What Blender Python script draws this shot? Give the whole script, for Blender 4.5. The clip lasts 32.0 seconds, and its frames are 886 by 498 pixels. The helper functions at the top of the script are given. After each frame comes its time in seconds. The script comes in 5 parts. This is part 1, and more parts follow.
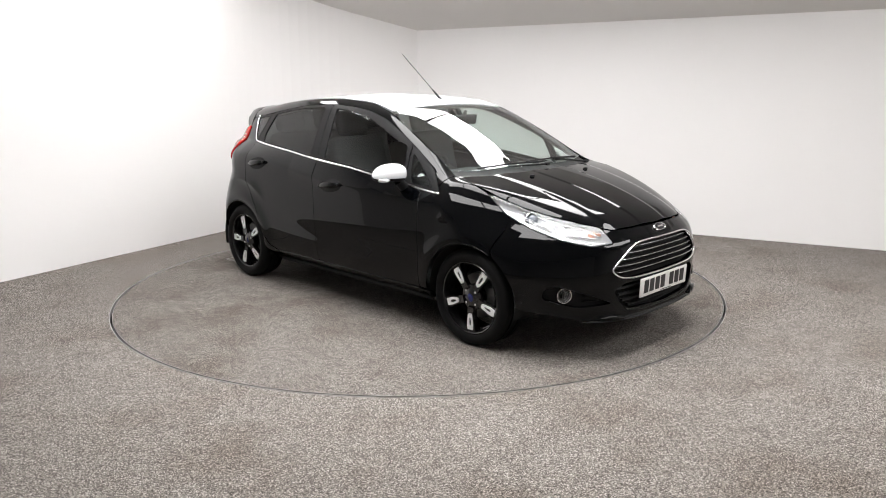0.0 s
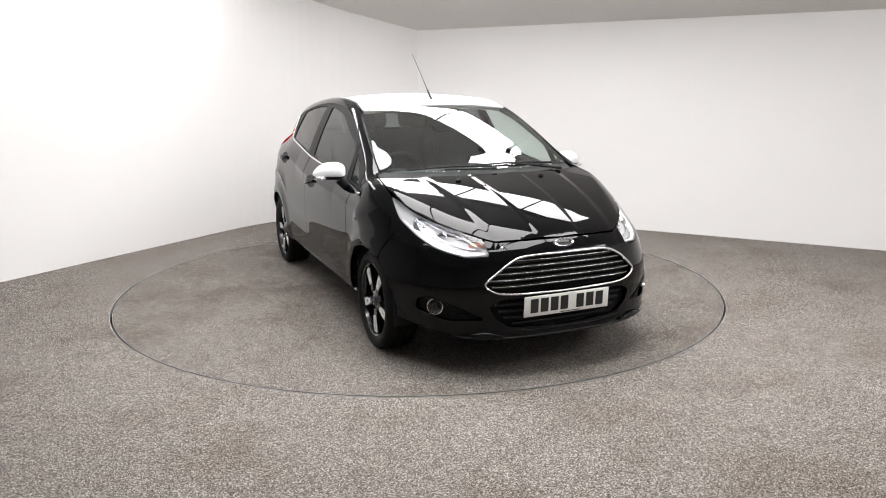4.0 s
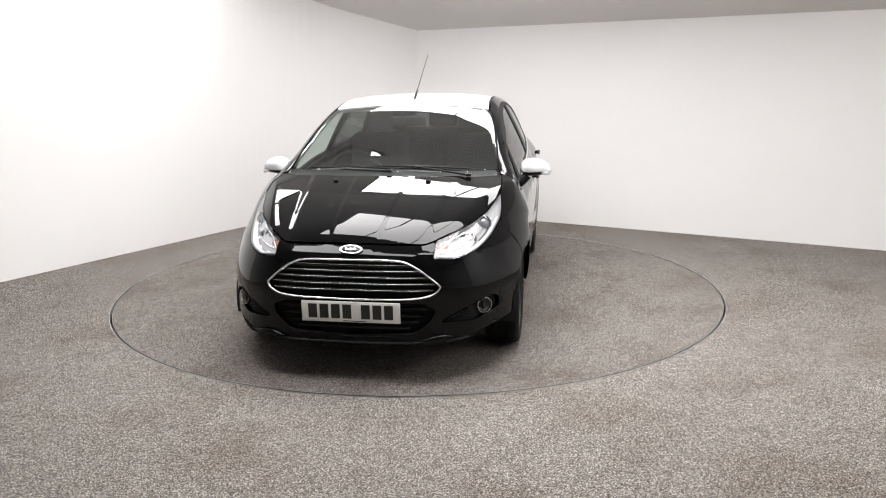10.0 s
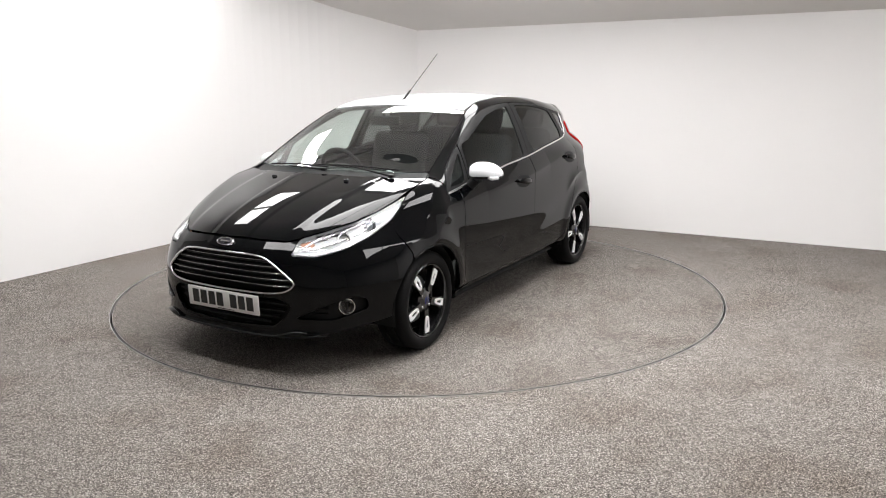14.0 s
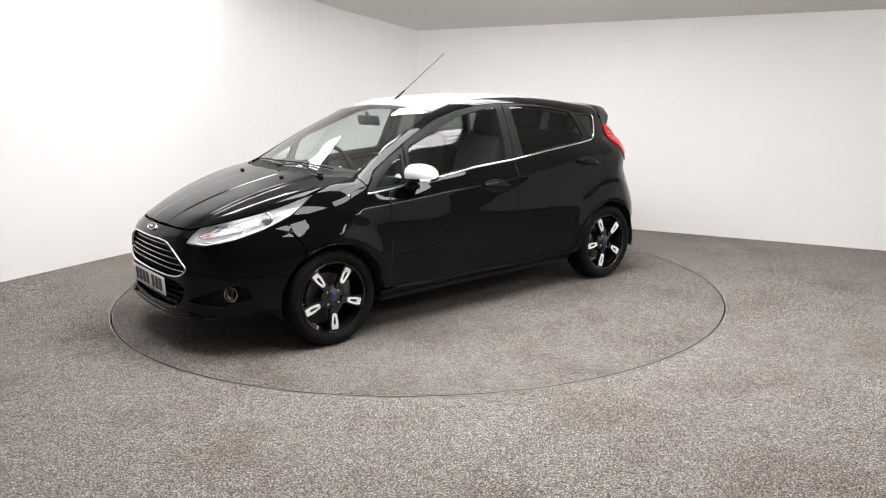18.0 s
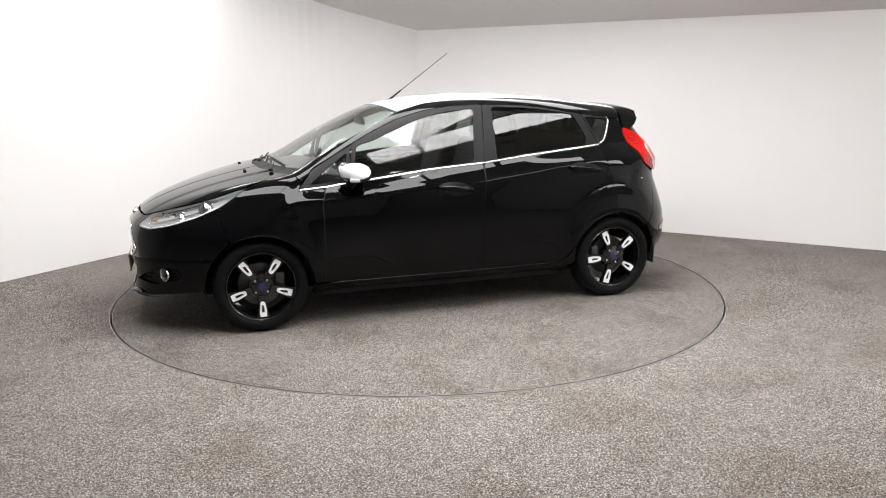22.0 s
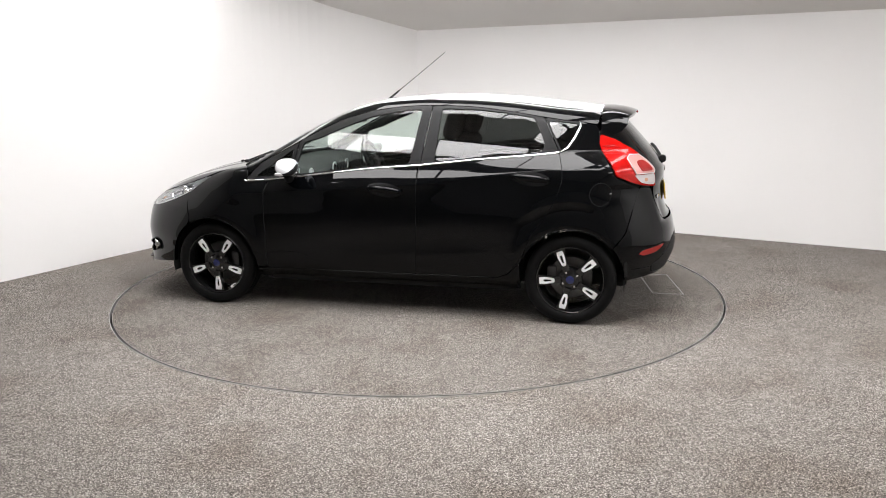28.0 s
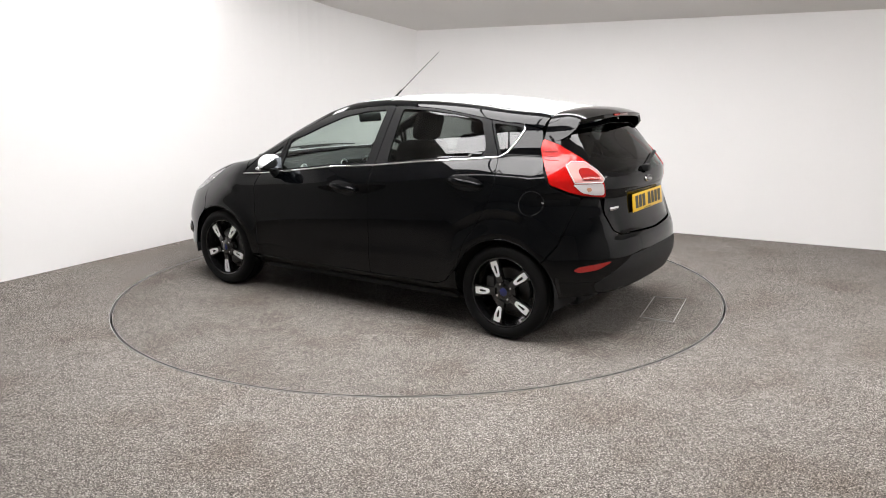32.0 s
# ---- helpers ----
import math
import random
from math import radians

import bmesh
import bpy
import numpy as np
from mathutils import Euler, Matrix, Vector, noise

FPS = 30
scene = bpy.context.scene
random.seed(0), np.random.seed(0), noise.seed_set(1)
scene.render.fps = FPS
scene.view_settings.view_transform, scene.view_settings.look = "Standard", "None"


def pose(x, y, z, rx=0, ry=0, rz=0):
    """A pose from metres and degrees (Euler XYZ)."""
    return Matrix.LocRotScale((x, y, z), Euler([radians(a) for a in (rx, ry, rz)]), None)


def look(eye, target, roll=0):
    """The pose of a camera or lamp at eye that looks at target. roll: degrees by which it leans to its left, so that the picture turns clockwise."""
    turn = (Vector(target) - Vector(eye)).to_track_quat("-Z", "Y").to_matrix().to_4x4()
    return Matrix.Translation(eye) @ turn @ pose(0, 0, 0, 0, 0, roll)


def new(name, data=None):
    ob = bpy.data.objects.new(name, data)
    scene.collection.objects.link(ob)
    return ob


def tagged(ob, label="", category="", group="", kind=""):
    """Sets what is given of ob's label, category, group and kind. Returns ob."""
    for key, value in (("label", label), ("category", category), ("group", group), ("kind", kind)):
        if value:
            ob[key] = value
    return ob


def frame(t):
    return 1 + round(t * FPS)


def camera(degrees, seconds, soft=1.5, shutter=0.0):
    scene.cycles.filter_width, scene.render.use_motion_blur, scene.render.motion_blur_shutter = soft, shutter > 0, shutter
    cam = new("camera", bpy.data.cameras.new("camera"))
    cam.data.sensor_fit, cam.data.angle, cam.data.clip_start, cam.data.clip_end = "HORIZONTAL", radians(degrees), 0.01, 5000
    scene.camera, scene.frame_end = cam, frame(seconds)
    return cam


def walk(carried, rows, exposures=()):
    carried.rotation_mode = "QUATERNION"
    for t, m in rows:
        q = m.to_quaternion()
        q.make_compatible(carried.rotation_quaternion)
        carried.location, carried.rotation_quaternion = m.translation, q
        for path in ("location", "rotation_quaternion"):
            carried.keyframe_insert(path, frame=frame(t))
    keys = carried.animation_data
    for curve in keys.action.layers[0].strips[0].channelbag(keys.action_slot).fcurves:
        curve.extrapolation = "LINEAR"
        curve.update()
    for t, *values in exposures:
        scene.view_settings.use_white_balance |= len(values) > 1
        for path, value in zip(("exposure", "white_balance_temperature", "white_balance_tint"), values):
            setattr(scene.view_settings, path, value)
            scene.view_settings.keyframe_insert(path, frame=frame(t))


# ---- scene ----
import mathutils

cam = camera(59.9, 32.0, soft=1.0)
EYE = Vector((0.0, -5.842, 1.528))
YAW, PITCH = radians(1.717), radians(12.17)
AIM = EYE + Vector((math.sin(YAW) * math.cos(PITCH), math.cos(YAW) * math.cos(PITCH), -math.sin(PITCH)))
VIEW = look(EYE, AIM, -0.477)
walk(cam, [(0.0, VIEW), (32.0, VIEW)])

# ---- world and exposure ----
world = bpy.data.worlds.new("world")
scene.world = world
world.use_nodes = True
world.node_tree.nodes["Background"].inputs[0].default_value = (0.8, 0.85, 0.9, 1)
world.node_tree.nodes["Background"].inputs[1].default_value = 0.02
scene.view_settings.exposure = 0.0
LAMP = 14.2


# ---- materials ----
def material(name, colour, rough=0.5, metal=0.0, coat=0.0, grain=0.0, scale=40.0, bump=0.0, bump_scale=200.0, spec=0.5, emit=0.0):
    """A principled surface with a slow and a fine variation of its colour and roughness."""
    m = bpy.data.materials.new(name)
    m.use_nodes = True
    nt = m.node_tree
    p = nt.nodes["Principled BSDF"]
    p.inputs["Base Color"].default_value = (*colour, 1)
    p.inputs["Roughness"].default_value = rough
    p.inputs["Metallic"].default_value = metal
    p.inputs["Coat Weight"].default_value = coat
    p.inputs["Coat IOR"].default_value = 1.32
    p.inputs["Coat Roughness"].default_value = 0.015
    p.inputs["Specular IOR Level"].default_value = spec
    if emit:
        p.inputs["Emission Color"].default_value = (*colour, 1)
        p.inputs["Emission Strength"].default_value = emit
    tc = nt.nodes.new("ShaderNodeTexCoord")
    if grain:
        n = nt.nodes.new("ShaderNodeTexNoise")
        n.inputs["Scale"].default_value = scale
        n.inputs["Detail"].default_value = 6
        nt.links.new(tc.outputs["Object"], n.inputs["Vector"])
        r = nt.nodes.new("ShaderNodeMapRange")
        r.inputs["To Min"].default_value = 1 - grain
        r.inputs["To Max"].default_value = 1 + grain
        nt.links.new(n.outputs["Fac"], r.inputs["Value"])
        mx = nt.nodes.new("ShaderNodeMix")
        mx.data_type, mx.blend_type = "RGBA", "MULTIPLY"
        mx.inputs["Factor"].default_value = 1
        mx.inputs["A"].default_value = (*colour, 1)
        nt.links.new(r.outputs["Result"], mx.inputs["B"])
        nt.links.new(mx.outputs["Result"], p.inputs["Base Color"])
        rr = nt.nodes.new("ShaderNodeMath")
        rr.operation = "MULTIPLY"
        rr.inputs[1].default_value = rough
        nt.links.new(r.outputs["Result"], rr.inputs[0])
        nt.links.new(rr.outputs[0], p.inputs["Roughness"])
    if bump:
        n = nt.nodes.new("ShaderNodeTexNoise")
        n.inputs["Scale"].default_value = bump_scale
        n.inputs["Detail"].default_value = 3
        nt.links.new(tc.outputs["Object"], n.inputs["Vector"])
        b = nt.nodes.new("ShaderNodeBump")
        b.inputs["Strength"].default_value = bump
        b.inputs["Distance"].default_value = 0.002
        nt.links.new(n.outputs["Fac"], b.inputs["Height"])
        nt.links.new(b.outputs["Normal"], p.inputs["Normal"])
    return m


def glass(name, tint, gloss=0.06, rise=5.0):
    """A thin pane: clear or tinted, with a mirror shine that grows towards grazing."""
    m = bpy.data.materials.new(name)
    m.use_nodes = True
    nt = m.node_tree
    nt.nodes.clear()
    out = nt.nodes.new("ShaderNodeOutputMaterial")
    t = nt.nodes.new("ShaderNodeBsdfTransparent")
    t.inputs[0].default_value = (*tint, 1)
    g = nt.nodes.new("ShaderNodeBsdfGlossy")
    g.inputs["Roughness"].default_value = 0.005
    lw = nt.nodes.new("ShaderNodeLayerWeight")
    lw.inputs["Blend"].default_value = 0.5
    pw = nt.nodes.new("ShaderNodeMath")
    pw.operation = "POWER"
    pw.inputs[1].default_value = rise
    nt.links.new(lw.outputs["Facing"], pw.inputs[0])
    f = nt.nodes.new("ShaderNodeMapRange")
    f.inputs["To Min"].default_value, f.inputs["To Max"].default_value = gloss, 0.95
    nt.links.new(pw.outputs[0], f.inputs["Value"])
    x = nt.nodes.new("ShaderNodeMixShader")
    nt.links.new(f.outputs[0], x.inputs[0])
    nt.links.new(t.outputs[0], x.inputs[1])
    nt.links.new(g.outputs[0], x.inputs[2])
    nt.links.new(x.outputs[0], out.inputs[0])
    return m


def carpet(name, soil=1.0, patch=0.0):
    """Short grey-brown loop carpet: salt-and-pepper flecks, worn patches and slow brownish stains."""
    m = material(name, (0.2, 0.18, 0.165), 0.95, spec=0.1)
    nt = m.node_tree
    p = nt.nodes["Principled BSDF"]
    tc = nt.nodes["Texture Coordinate"]

    def noise_at(scale, detail, rough):
        n = nt.nodes.new("ShaderNodeTexNoise")
        n.inputs["Scale"].default_value, n.inputs["Detail"].default_value, n.inputs["Roughness"].default_value = scale, detail, rough
        nt.links.new(tc.outputs["Object"], n.inputs["Vector"])
        return n

    def ramp_of(n, stops, out="Fac"):
        r = nt.nodes.new("ShaderNodeValToRGB")
        e = r.color_ramp.elements
        while len(e) < len(stops):
            e.new(0.5)
        for k, (at, c) in enumerate(stops):
            e[k].position, e[k].color = at, (*c, 1)
        nt.links.new(n.outputs[out], r.inputs["Fac"])
        return r

    def times(a, b):
        mx = nt.nodes.new("ShaderNodeMix")
        mx.data_type, mx.blend_type = "RGBA", "MULTIPLY"
        mx.inputs["Factor"].default_value = 1
        nt.links.new(a, mx.inputs["A"])
        nt.links.new(b, mx.inputs["B"])
        return mx.outputs["Result"]

    fleck = nt.nodes.new("ShaderNodeTexVoronoi")
    fleck.inputs["Scale"].default_value = 280
    nt.links.new(tc.outputs["Object"], fleck.inputs["Vector"])
    loop = nt.nodes.new("ShaderNodeSeparateColor")
    nt.links.new(fleck.outputs["Color"], loop.inputs["Color"])
    base = ramp_of(loop, [(0.0, (0.026, 0.023, 0.020)), (0.35, (0.112, 0.101, 0.091)), (0.70, (0.212, 0.195, 0.179)), (1.0, (0.56, 0.53, 0.50))], "Red")
    worn = ramp_of(noise_at(14, 5, 0.65), [(0.32, (0.87, 0.86, 0.85)), (0.64, (1.07, 1.07, 1.07))])
    stain = ramp_of(noise_at(1.5, 7, 0.62), [(0.34, (soil * (0.86 - patch), soil * (0.815 - patch), soil * (0.78 - patch))), (0.50, (soil, soil * 0.99, soil * 0.98)), (0.68, (soil * 1.06, soil * 1.06, soil * 1.06))])
    c = times(times(base.outputs["Color"], worn.outputs["Color"]), stain.outputs["Color"])
    nt.links.new(c, p.inputs["Base Color"])
    b = nt.nodes.new("ShaderNodeBump")
    b.inputs["Strength"].default_value, b.inputs["Distance"].default_value = 0.25, 0.0015
    nt.links.new(fleck.outputs["Distance"], b.inputs["Height"])
    nt.links.new(b.outputs["Normal"], p.inputs["Normal"])
    return m


CARPET = carpet("grey_carpet", 0.94, 0.06)
SOILED = carpet("soiled_grey_carpet", 0.83, 0.12)
WALL = material("white_wall_paint", (0.82, 0.809, 0.803), 0.7, grain=0.015, scale=1.5, bump=0.05, bump_scale=60)
GREY = material("unseen_wall_grey", (0.42, 0.41, 0.40), 0.9, grain=0.1, scale=2)
CEILING = material("white_ceiling_paint", (0.74, 0.72, 0.70), 0.8, grain=0.02, scale=2)
FRAME = material("dark_lamp_frame", (0.02, 0.02, 0.02), 0.5)
SEAM = material("worn_metal_edging", (0.42, 0.41, 0.40), 0.45, metal=0.7, grain=0.3, scale=25)
GAP = material("dark_gap", (0.012, 0.012, 0.012), 0.9)
PAINT = material("black_car_paint", (0.0012, 0.0014, 0.0018), 0.3, coat=1.0, grain=0.1, scale=900, spec=0.0)
WHITE = material("white_car_paint", (0.70, 0.715, 0.735), 0.3, coat=1.0, grain=0.01, scale=3)
SATIN = material("black_trim_plastic", (0.010, 0.010, 0.0105), 0.45, spec=0.14, bump=0.1, bump_scale=900)
DULL = material("dark_grained_plastic", (0.010, 0.010, 0.0105), 0.6, spec=0.3, bump=0.2, bump_scale=700)
UNDER = material("black_underbody", (0.004, 0.004, 0.004), 0.9)
RUBBER = material("tyre_rubber", (0.0045, 0.0045, 0.0047), 0.6, spec=0.14, grain=0.2, scale=60, bump=0.15, bump_scale=300)
CHROME = material("chrome", (0.78, 0.78, 0.79), 0.07, metal=1.0)
SILVER = material("silver_wheel_insert", (0.86, 0.86, 0.87), 0.3, coat=0.6)
RIM = material("gloss_black_alloy", (0.006, 0.006, 0.0065), 0.2, coat=0.8)
STEEL = material("brake_steel", (0.10, 0.10, 0.10), 0.4, metal=1.0, grain=0.3, scale=60)
SMOKE = material("smoked_badge_field", (0.05, 0.05, 0.056), 0.25, metal=0.6)
BLUE = material("blue_hub_badge", (0.01, 0.015, 0.08), 0.25, coat=1.0)
CLOTH = material("dark_seat_cloth", (0.018, 0.018, 0.02), 0.9, grain=0.25, scale=300, bump=0.4, bump_scale=500)
HEADLINER = material("pale_headlining", (0.45, 0.45, 0.43), 0.9, grain=0.05, scale=100)
PLATE_W = material("white_plate", (0.78, 0.78, 0.76), 0.35, grain=0.03, scale=30)
PLATE_Y = material("yellow_plate", (0.80, 0.50, 0.02), 0.35, grain=0.03, scale=30)
INK = material("black_plate_ink", (0.01, 0.01, 0.01), 0.4)
RED = material("red_lamp_plastic", (0.43, 0.004, 0.003), 0.15, spec=0.35)
CLEAR_TAIL = material("clear_tail_lens", (0.62, 0.58, 0.58), 0.2, coat=0.6, bump=0.6, bump_scale=60)
PALE_RED = material("pale_pink_lens", (0.62, 0.30, 0.28), 0.2, coat=0.6, bump=0.5, bump_scale=60)
DEEP_RED = material("dark_red_reflector", (0.27, 0.008, 0.007), 0.15, coat=1.0)
AMBER = material("amber_bulb_cover", (0.62, 0.33, 0.22), 0.25, coat=0.5)
LAMP_SHELL = material("pale_lamp_reflector", (0.56, 0.56, 0.57), 0.22, bump=0.5, bump_scale=40)
SCREEN = glass("clear_window_glass", (0.84, 0.91, 0.88), 0.05)
WINDSCREEN = glass("laminated_windscreen_glass", (0.82, 0.90, 0.87), 0.06, 3.4)
TINT = glass("tinted_privacy_glass", (0.20, 0.215, 0.21), 0.05)
LENS = glass("clear_lamp_lens", (0.95, 0.96, 0.97), 0.05)
EYEGLASS = material("projector_lens", (0.25, 0.27, 0.3), 0.03, metal=0.5, coat=1.0)
GLOW = material("lit_diffuser", (1.0, 0.985, 0.982), 0.6, emit=LAMP)


# ---- mesh tools ----
def link(name, verts, faces, mat, parent=None, label="", smooth=False, normals=None):
    me = bpy.data.meshes.new(name)
    me.from_pydata([tuple(v) for v in verts], [], faces)
    me.materials.append(mat)
    if smooth:
        for f in me.polygons:
            f.use_smooth = True
    if normals is not None:
        me.normals_split_custom_set(normals)
    me.update()
    ob = new(name, me)
    ob.parent = parent
    if label:
        tagged(ob, label)
    return ob


def part(name, bm, mat, parent, label="", smooth=True, angle=35):
    """Links a bmesh as one mesh object under a thing or a part."""
    me = bpy.data.meshes.new(name)
    bm.normal_update()
    bm.to_mesh(me)
    bm.free()
    me.materials.append(mat)
    for f in me.polygons:
        f.use_smooth = smooth
    if smooth:
        me.set_sharp_from_angle(angle=radians(angle))
    ob = new(name, me)
    ob.parent = parent
    if label:
        tagged(ob, label)
    return ob


def box(bm, cx, cy, cz, sx, sy, sz, bevel=0.0, seg=2, m=None):
    r = bmesh.ops.create_cube(bm, size=1.0)
    vs = r["verts"]
    bmesh.ops.scale(bm, vec=(sx, sy, sz), verts=vs)
    if bevel:
        es = list({e for v in vs for e in v.link_edges})
        b = bmesh.ops.bevel(bm, geom=es, offset=bevel, segments=seg, affect="EDGES", profile=0.5)
        vs = list({v for f in b["faces"] for v in f.verts} | {v for v in vs if v.is_valid})
    bmesh.ops.translate(bm, vec=(cx, cy, cz), verts=vs)
    if m is not None:
        bmesh.ops.transform(bm, matrix=m, verts=vs)
    return vs


def prism(bm, pts, z0, z1):
    """A prism over a plan outline."""
    lo = [bm.verts.new((x, y, z0)) for x, y in pts]
    hi = [bm.verts.new((x, y, z1)) for x, y in pts]
    n = len(pts)
    bm.faces.new(lo[::-1])
    bm.faces.new(hi)
    for i in range(n):
        bm.faces.new((lo[i], lo[(i + 1) % n], hi[(i + 1) % n], hi[i]))


def spin(bm, profile, n=48, closed=False):
    """Turns an (r, y) profile about the y axis."""
    rings = []
    for k in range(n):
        a = 2 * math.pi * k / n
        rings.append([bm.verts.new((r * math.cos(a), y, r * math.sin(a))) for r, y in profile])
    m = len(profile)
    for k in range(n):
        a, b = rings[k], rings[(k + 1) % n]
        for j in range(m if closed else m - 1):
            bm.faces.new((a[j], a[(j + 1) % m], b[(j + 1) % m], b[j]))


def tube(bm, pts, radius, n=8, taper=None):
    """A round bar through points."""
    pts = [Vector(p) for p in pts]
    rings = []
    for i, p in enumerate(pts):
        d = (pts[min(i + 1, len(pts) - 1)] - pts[max(i - 1, 0)]).normalized()
        a = d.orthogonal().normalized() if i == 0 else (rings_a - d * rings_a.dot(d)).normalized()
        rings_a = a
        b = d.cross(a)
        r = radius if taper is None else radius + (taper - radius) * i / (len(pts) - 1)
        rings.append([bm.verts.new(p + r * (math.cos(2 * math.pi * k / n) * a + math.sin(2 * math.pi * k / n) * b)) for k in range(n)])
    for i in range(len(pts) - 1):
        for k in range(n):
            bm.faces.new((rings[i][k], rings[i][(k + 1) % n], rings[i + 1][(k + 1) % n], rings[i + 1][k]))
    bm.faces.new(rings[0][::-1])
    bm.faces.new(rings[-1])


# ---- the room ----
CORNERS = [(-1.609, 3.096), (0.0, 3.46), (5.3, 0.24), (5.8, -4.0), (3.6, -7.6), (-3.6, -7.6), (-5.9, -3.9), (-3.72, -0.37)]
HEIGHT, LOW, PITCHED = 2.94, 2.13, 0.36
ALONG, ACROSS = Vector((0.854, -0.520)), Vector((0.520, 0.854))  # the room's two directions
RIGHT_WALL = 2.955


def wall(name, a, b, mat=WALL, label="smooth white painted photo studio wall"):
    a, b = Vector(a), Vector(b)
    d = (b - a).normalized()
    out = Vector((-d.y, d.x)) * 0.12
    bm = bmesh.new()
    prism(bm, [tuple(a), tuple(a + out), tuple(b + out), tuple(b)], -0.02, HEIGHT + 0.06)
    return tagged(part(name, bm, mat, None, smooth=False), label, "wall", kind="structure")


# the far left corner is a wide soft curve
START_BEND, TIP, END_BEND = Vector((-2.05, 2.372)), Vector(CORNERS[0]), Vector((-0.78, 3.2835))
inner = [START_BEND * (1 - k / 14) ** 2 + TIP * (2 * k / 14 * (1 - k / 14)) + END_BEND * (k / 14) ** 2 for k in range(15)]
outer = [START_BEND + Vector((-0.11, 0.07)), TIP + Vector((-0.1, 0.1)), END_BEND + Vector((-0.03, 0.12))]
bm = bmesh.new()
prism(bm, [tuple(p) for p in inner + outer[::-1]], -0.02, HEIGHT + 0.06)
tagged(part("wall_9", bm, WALL, None, smooth=False), "smooth white curved corner of the studio wall", "wall", kind="structure")
for k in range(len(CORNERS)):
    ends = [CORNERS[k], CORNERS[(k + 1) % len(CORNERS)]]
    if k == 0:
        ends[0] = tuple(END_BEND)
    if k == 7:
        ends[1] = tuple(START_BEND)
    # unseen walls added to close the room; their grey sets bounce and reflections
    if k in (3, 4, 5, 6):
        wall("wall_%d" % (k + 1), *ends, GREY, "plain grey wall behind the studio")
    else:
        wall("wall_%d" % (k + 1), *ends)

RADIUS = 2.232


def ring(bm, r0, r1, z, n=160):
    a = [bm.verts.new((r0 * math.cos(2 * math.pi * k / n), r0 * math.sin(2 * math.pi * k / n), z)) for k in range(n)]
    b = [bm.verts.new((r1 * math.cos(2 * math.pi * k / n), r1 * math.sin(2 * math.pi * k / n), z)) for k in range(n)]
    for k in range(n):
        bm.faces.new((a[k], b[k], b[(k + 1) % n], a[(k + 1) % n]))


bm = bmesh.new()
n = 160
inner = [bm.verts.new(((RADIUS + 0.018) * math.cos(2 * math.pi * k / n), (RADIUS + 0.018) * math.sin(2 * math.pi * k / n), 0)) for k in range(n)]
outer = [bm.verts.new((9.5 * math.cos(2 * math.pi * k / n), 9.5 * math.sin(2 * math.pi * k / n), 0)) for k in range(n)]
for k in range(n):
    bm.faces.new((inner[k], outer[k], outer[(k + 1) % n], inner[(k + 1) % n]))
floor = tagged(part("floor", bm, CARPET, None, smooth=False), "grey-brown flecked carpet floor with faint stains", "floor", kind="structure")
bm = bmesh.new()
ring(bm, 0.0001, 9.6, -0.035, 64)
tagged(part("subfloor", bm, GAP, None, smooth=False), "dark pit below the carpet", "floor", kind="structure")
bm = bmesh.new()
spin(bm, [(RADIUS + 0.018, -0.03), (RADIUS + 0.018, 0.002), (RADIUS + 0.0215, 0.002), (RADIUS + 0.0215, -0.03)], 160)
bmesh.ops.rotate(bm, verts=bm.verts, cent=(0, 0, 0), matrix=Matrix.Rotation(radians(90), 3, "X"))
tagged(part("floor_edging", bm, SEAM, None), "thin worn metal edging round the turntable pit", "edging", kind="structure")

# ceiling: flat over the middle, pitched down to the right-hand wall
def plan(a, b):
    return ALONG * a + ACROSS * b


def slab(name, corners, label):
    bm = bmesh.new()
    lo = [bm.verts.new(c) for c in corners]
    hi = [bm.verts.new((x, y, z + 0.1)) for x, y, z in corners]
    bm.faces.new(lo[::-1])
    bm.faces.new(hi)
    for i in range(4):
        bm.faces.new((lo[i], lo[(i + 1) % 4], hi[(i + 1) % 4], hi[i]))
    return tagged(part(name, bm, CEILING, None, smooth=False), label, "ceiling", kind="structure")


RIDGE = RIGHT_WALL - (HEIGHT - LOW) / PITCHED
edge = RIGHT_WALL + 0.3
slab("ceiling_pitch", [(*plan(-4, edge), LOW - 0.3 * PITCHED), (*plan(9, edge), LOW - 0.3 * PITCHED), (*plan(9, RIDGE), HEIGHT), (*plan(-4, RIDGE), HEIGHT)], "plain white pitched ceiling above the wall")
slab("ceiling", [(*plan(-6, RIDGE), HEIGHT), (*plan(10, RIDGE), HEIGHT), (*plan(10, -11), HEIGHT), (*plan(-6, -11), HEIGHT)], "plain white ceiling")


def ceiling_light(a, b, sx, sy, tilt=0.0, turn=0.0):
    root = tagged(new("ceiling_light"), "rectangular lit ceiling panel out of view, in a thin dark frame", "ceiling light", "ceiling panels")
    x, y = plan(a, b)
    z = HEIGHT if b < RIDGE else LOW + PITCHED * (RIGHT_WALL - b)
    root.matrix_basis = pose(x, y, z - 0.014, rz=-31.34 + turn) @ pose(0, 0, 0, rx=tilt)
    bm = bmesh.new()
    box(bm, 0, 0, 0, sx, sy, 0.008)
    part("diffuser", bm, GLOW, root, "glowing white diffuser", smooth=False)
    bm = bmesh.new()
    t = 0.014
    for cx, cy, p, q in ((0, sy / 2 + t / 2, sx + 2 * t, t), (0, -sy / 2 - t / 2, sx + 2 * t, t), (sx / 2 + t / 2, 0, t, sy), (-sx / 2 - t / 2, 0, t, sy)):
        box(bm, cx, cy, 0, p, q, 0.02)
    part("frame", bm, FRAME, root, smooth=False)
    return root


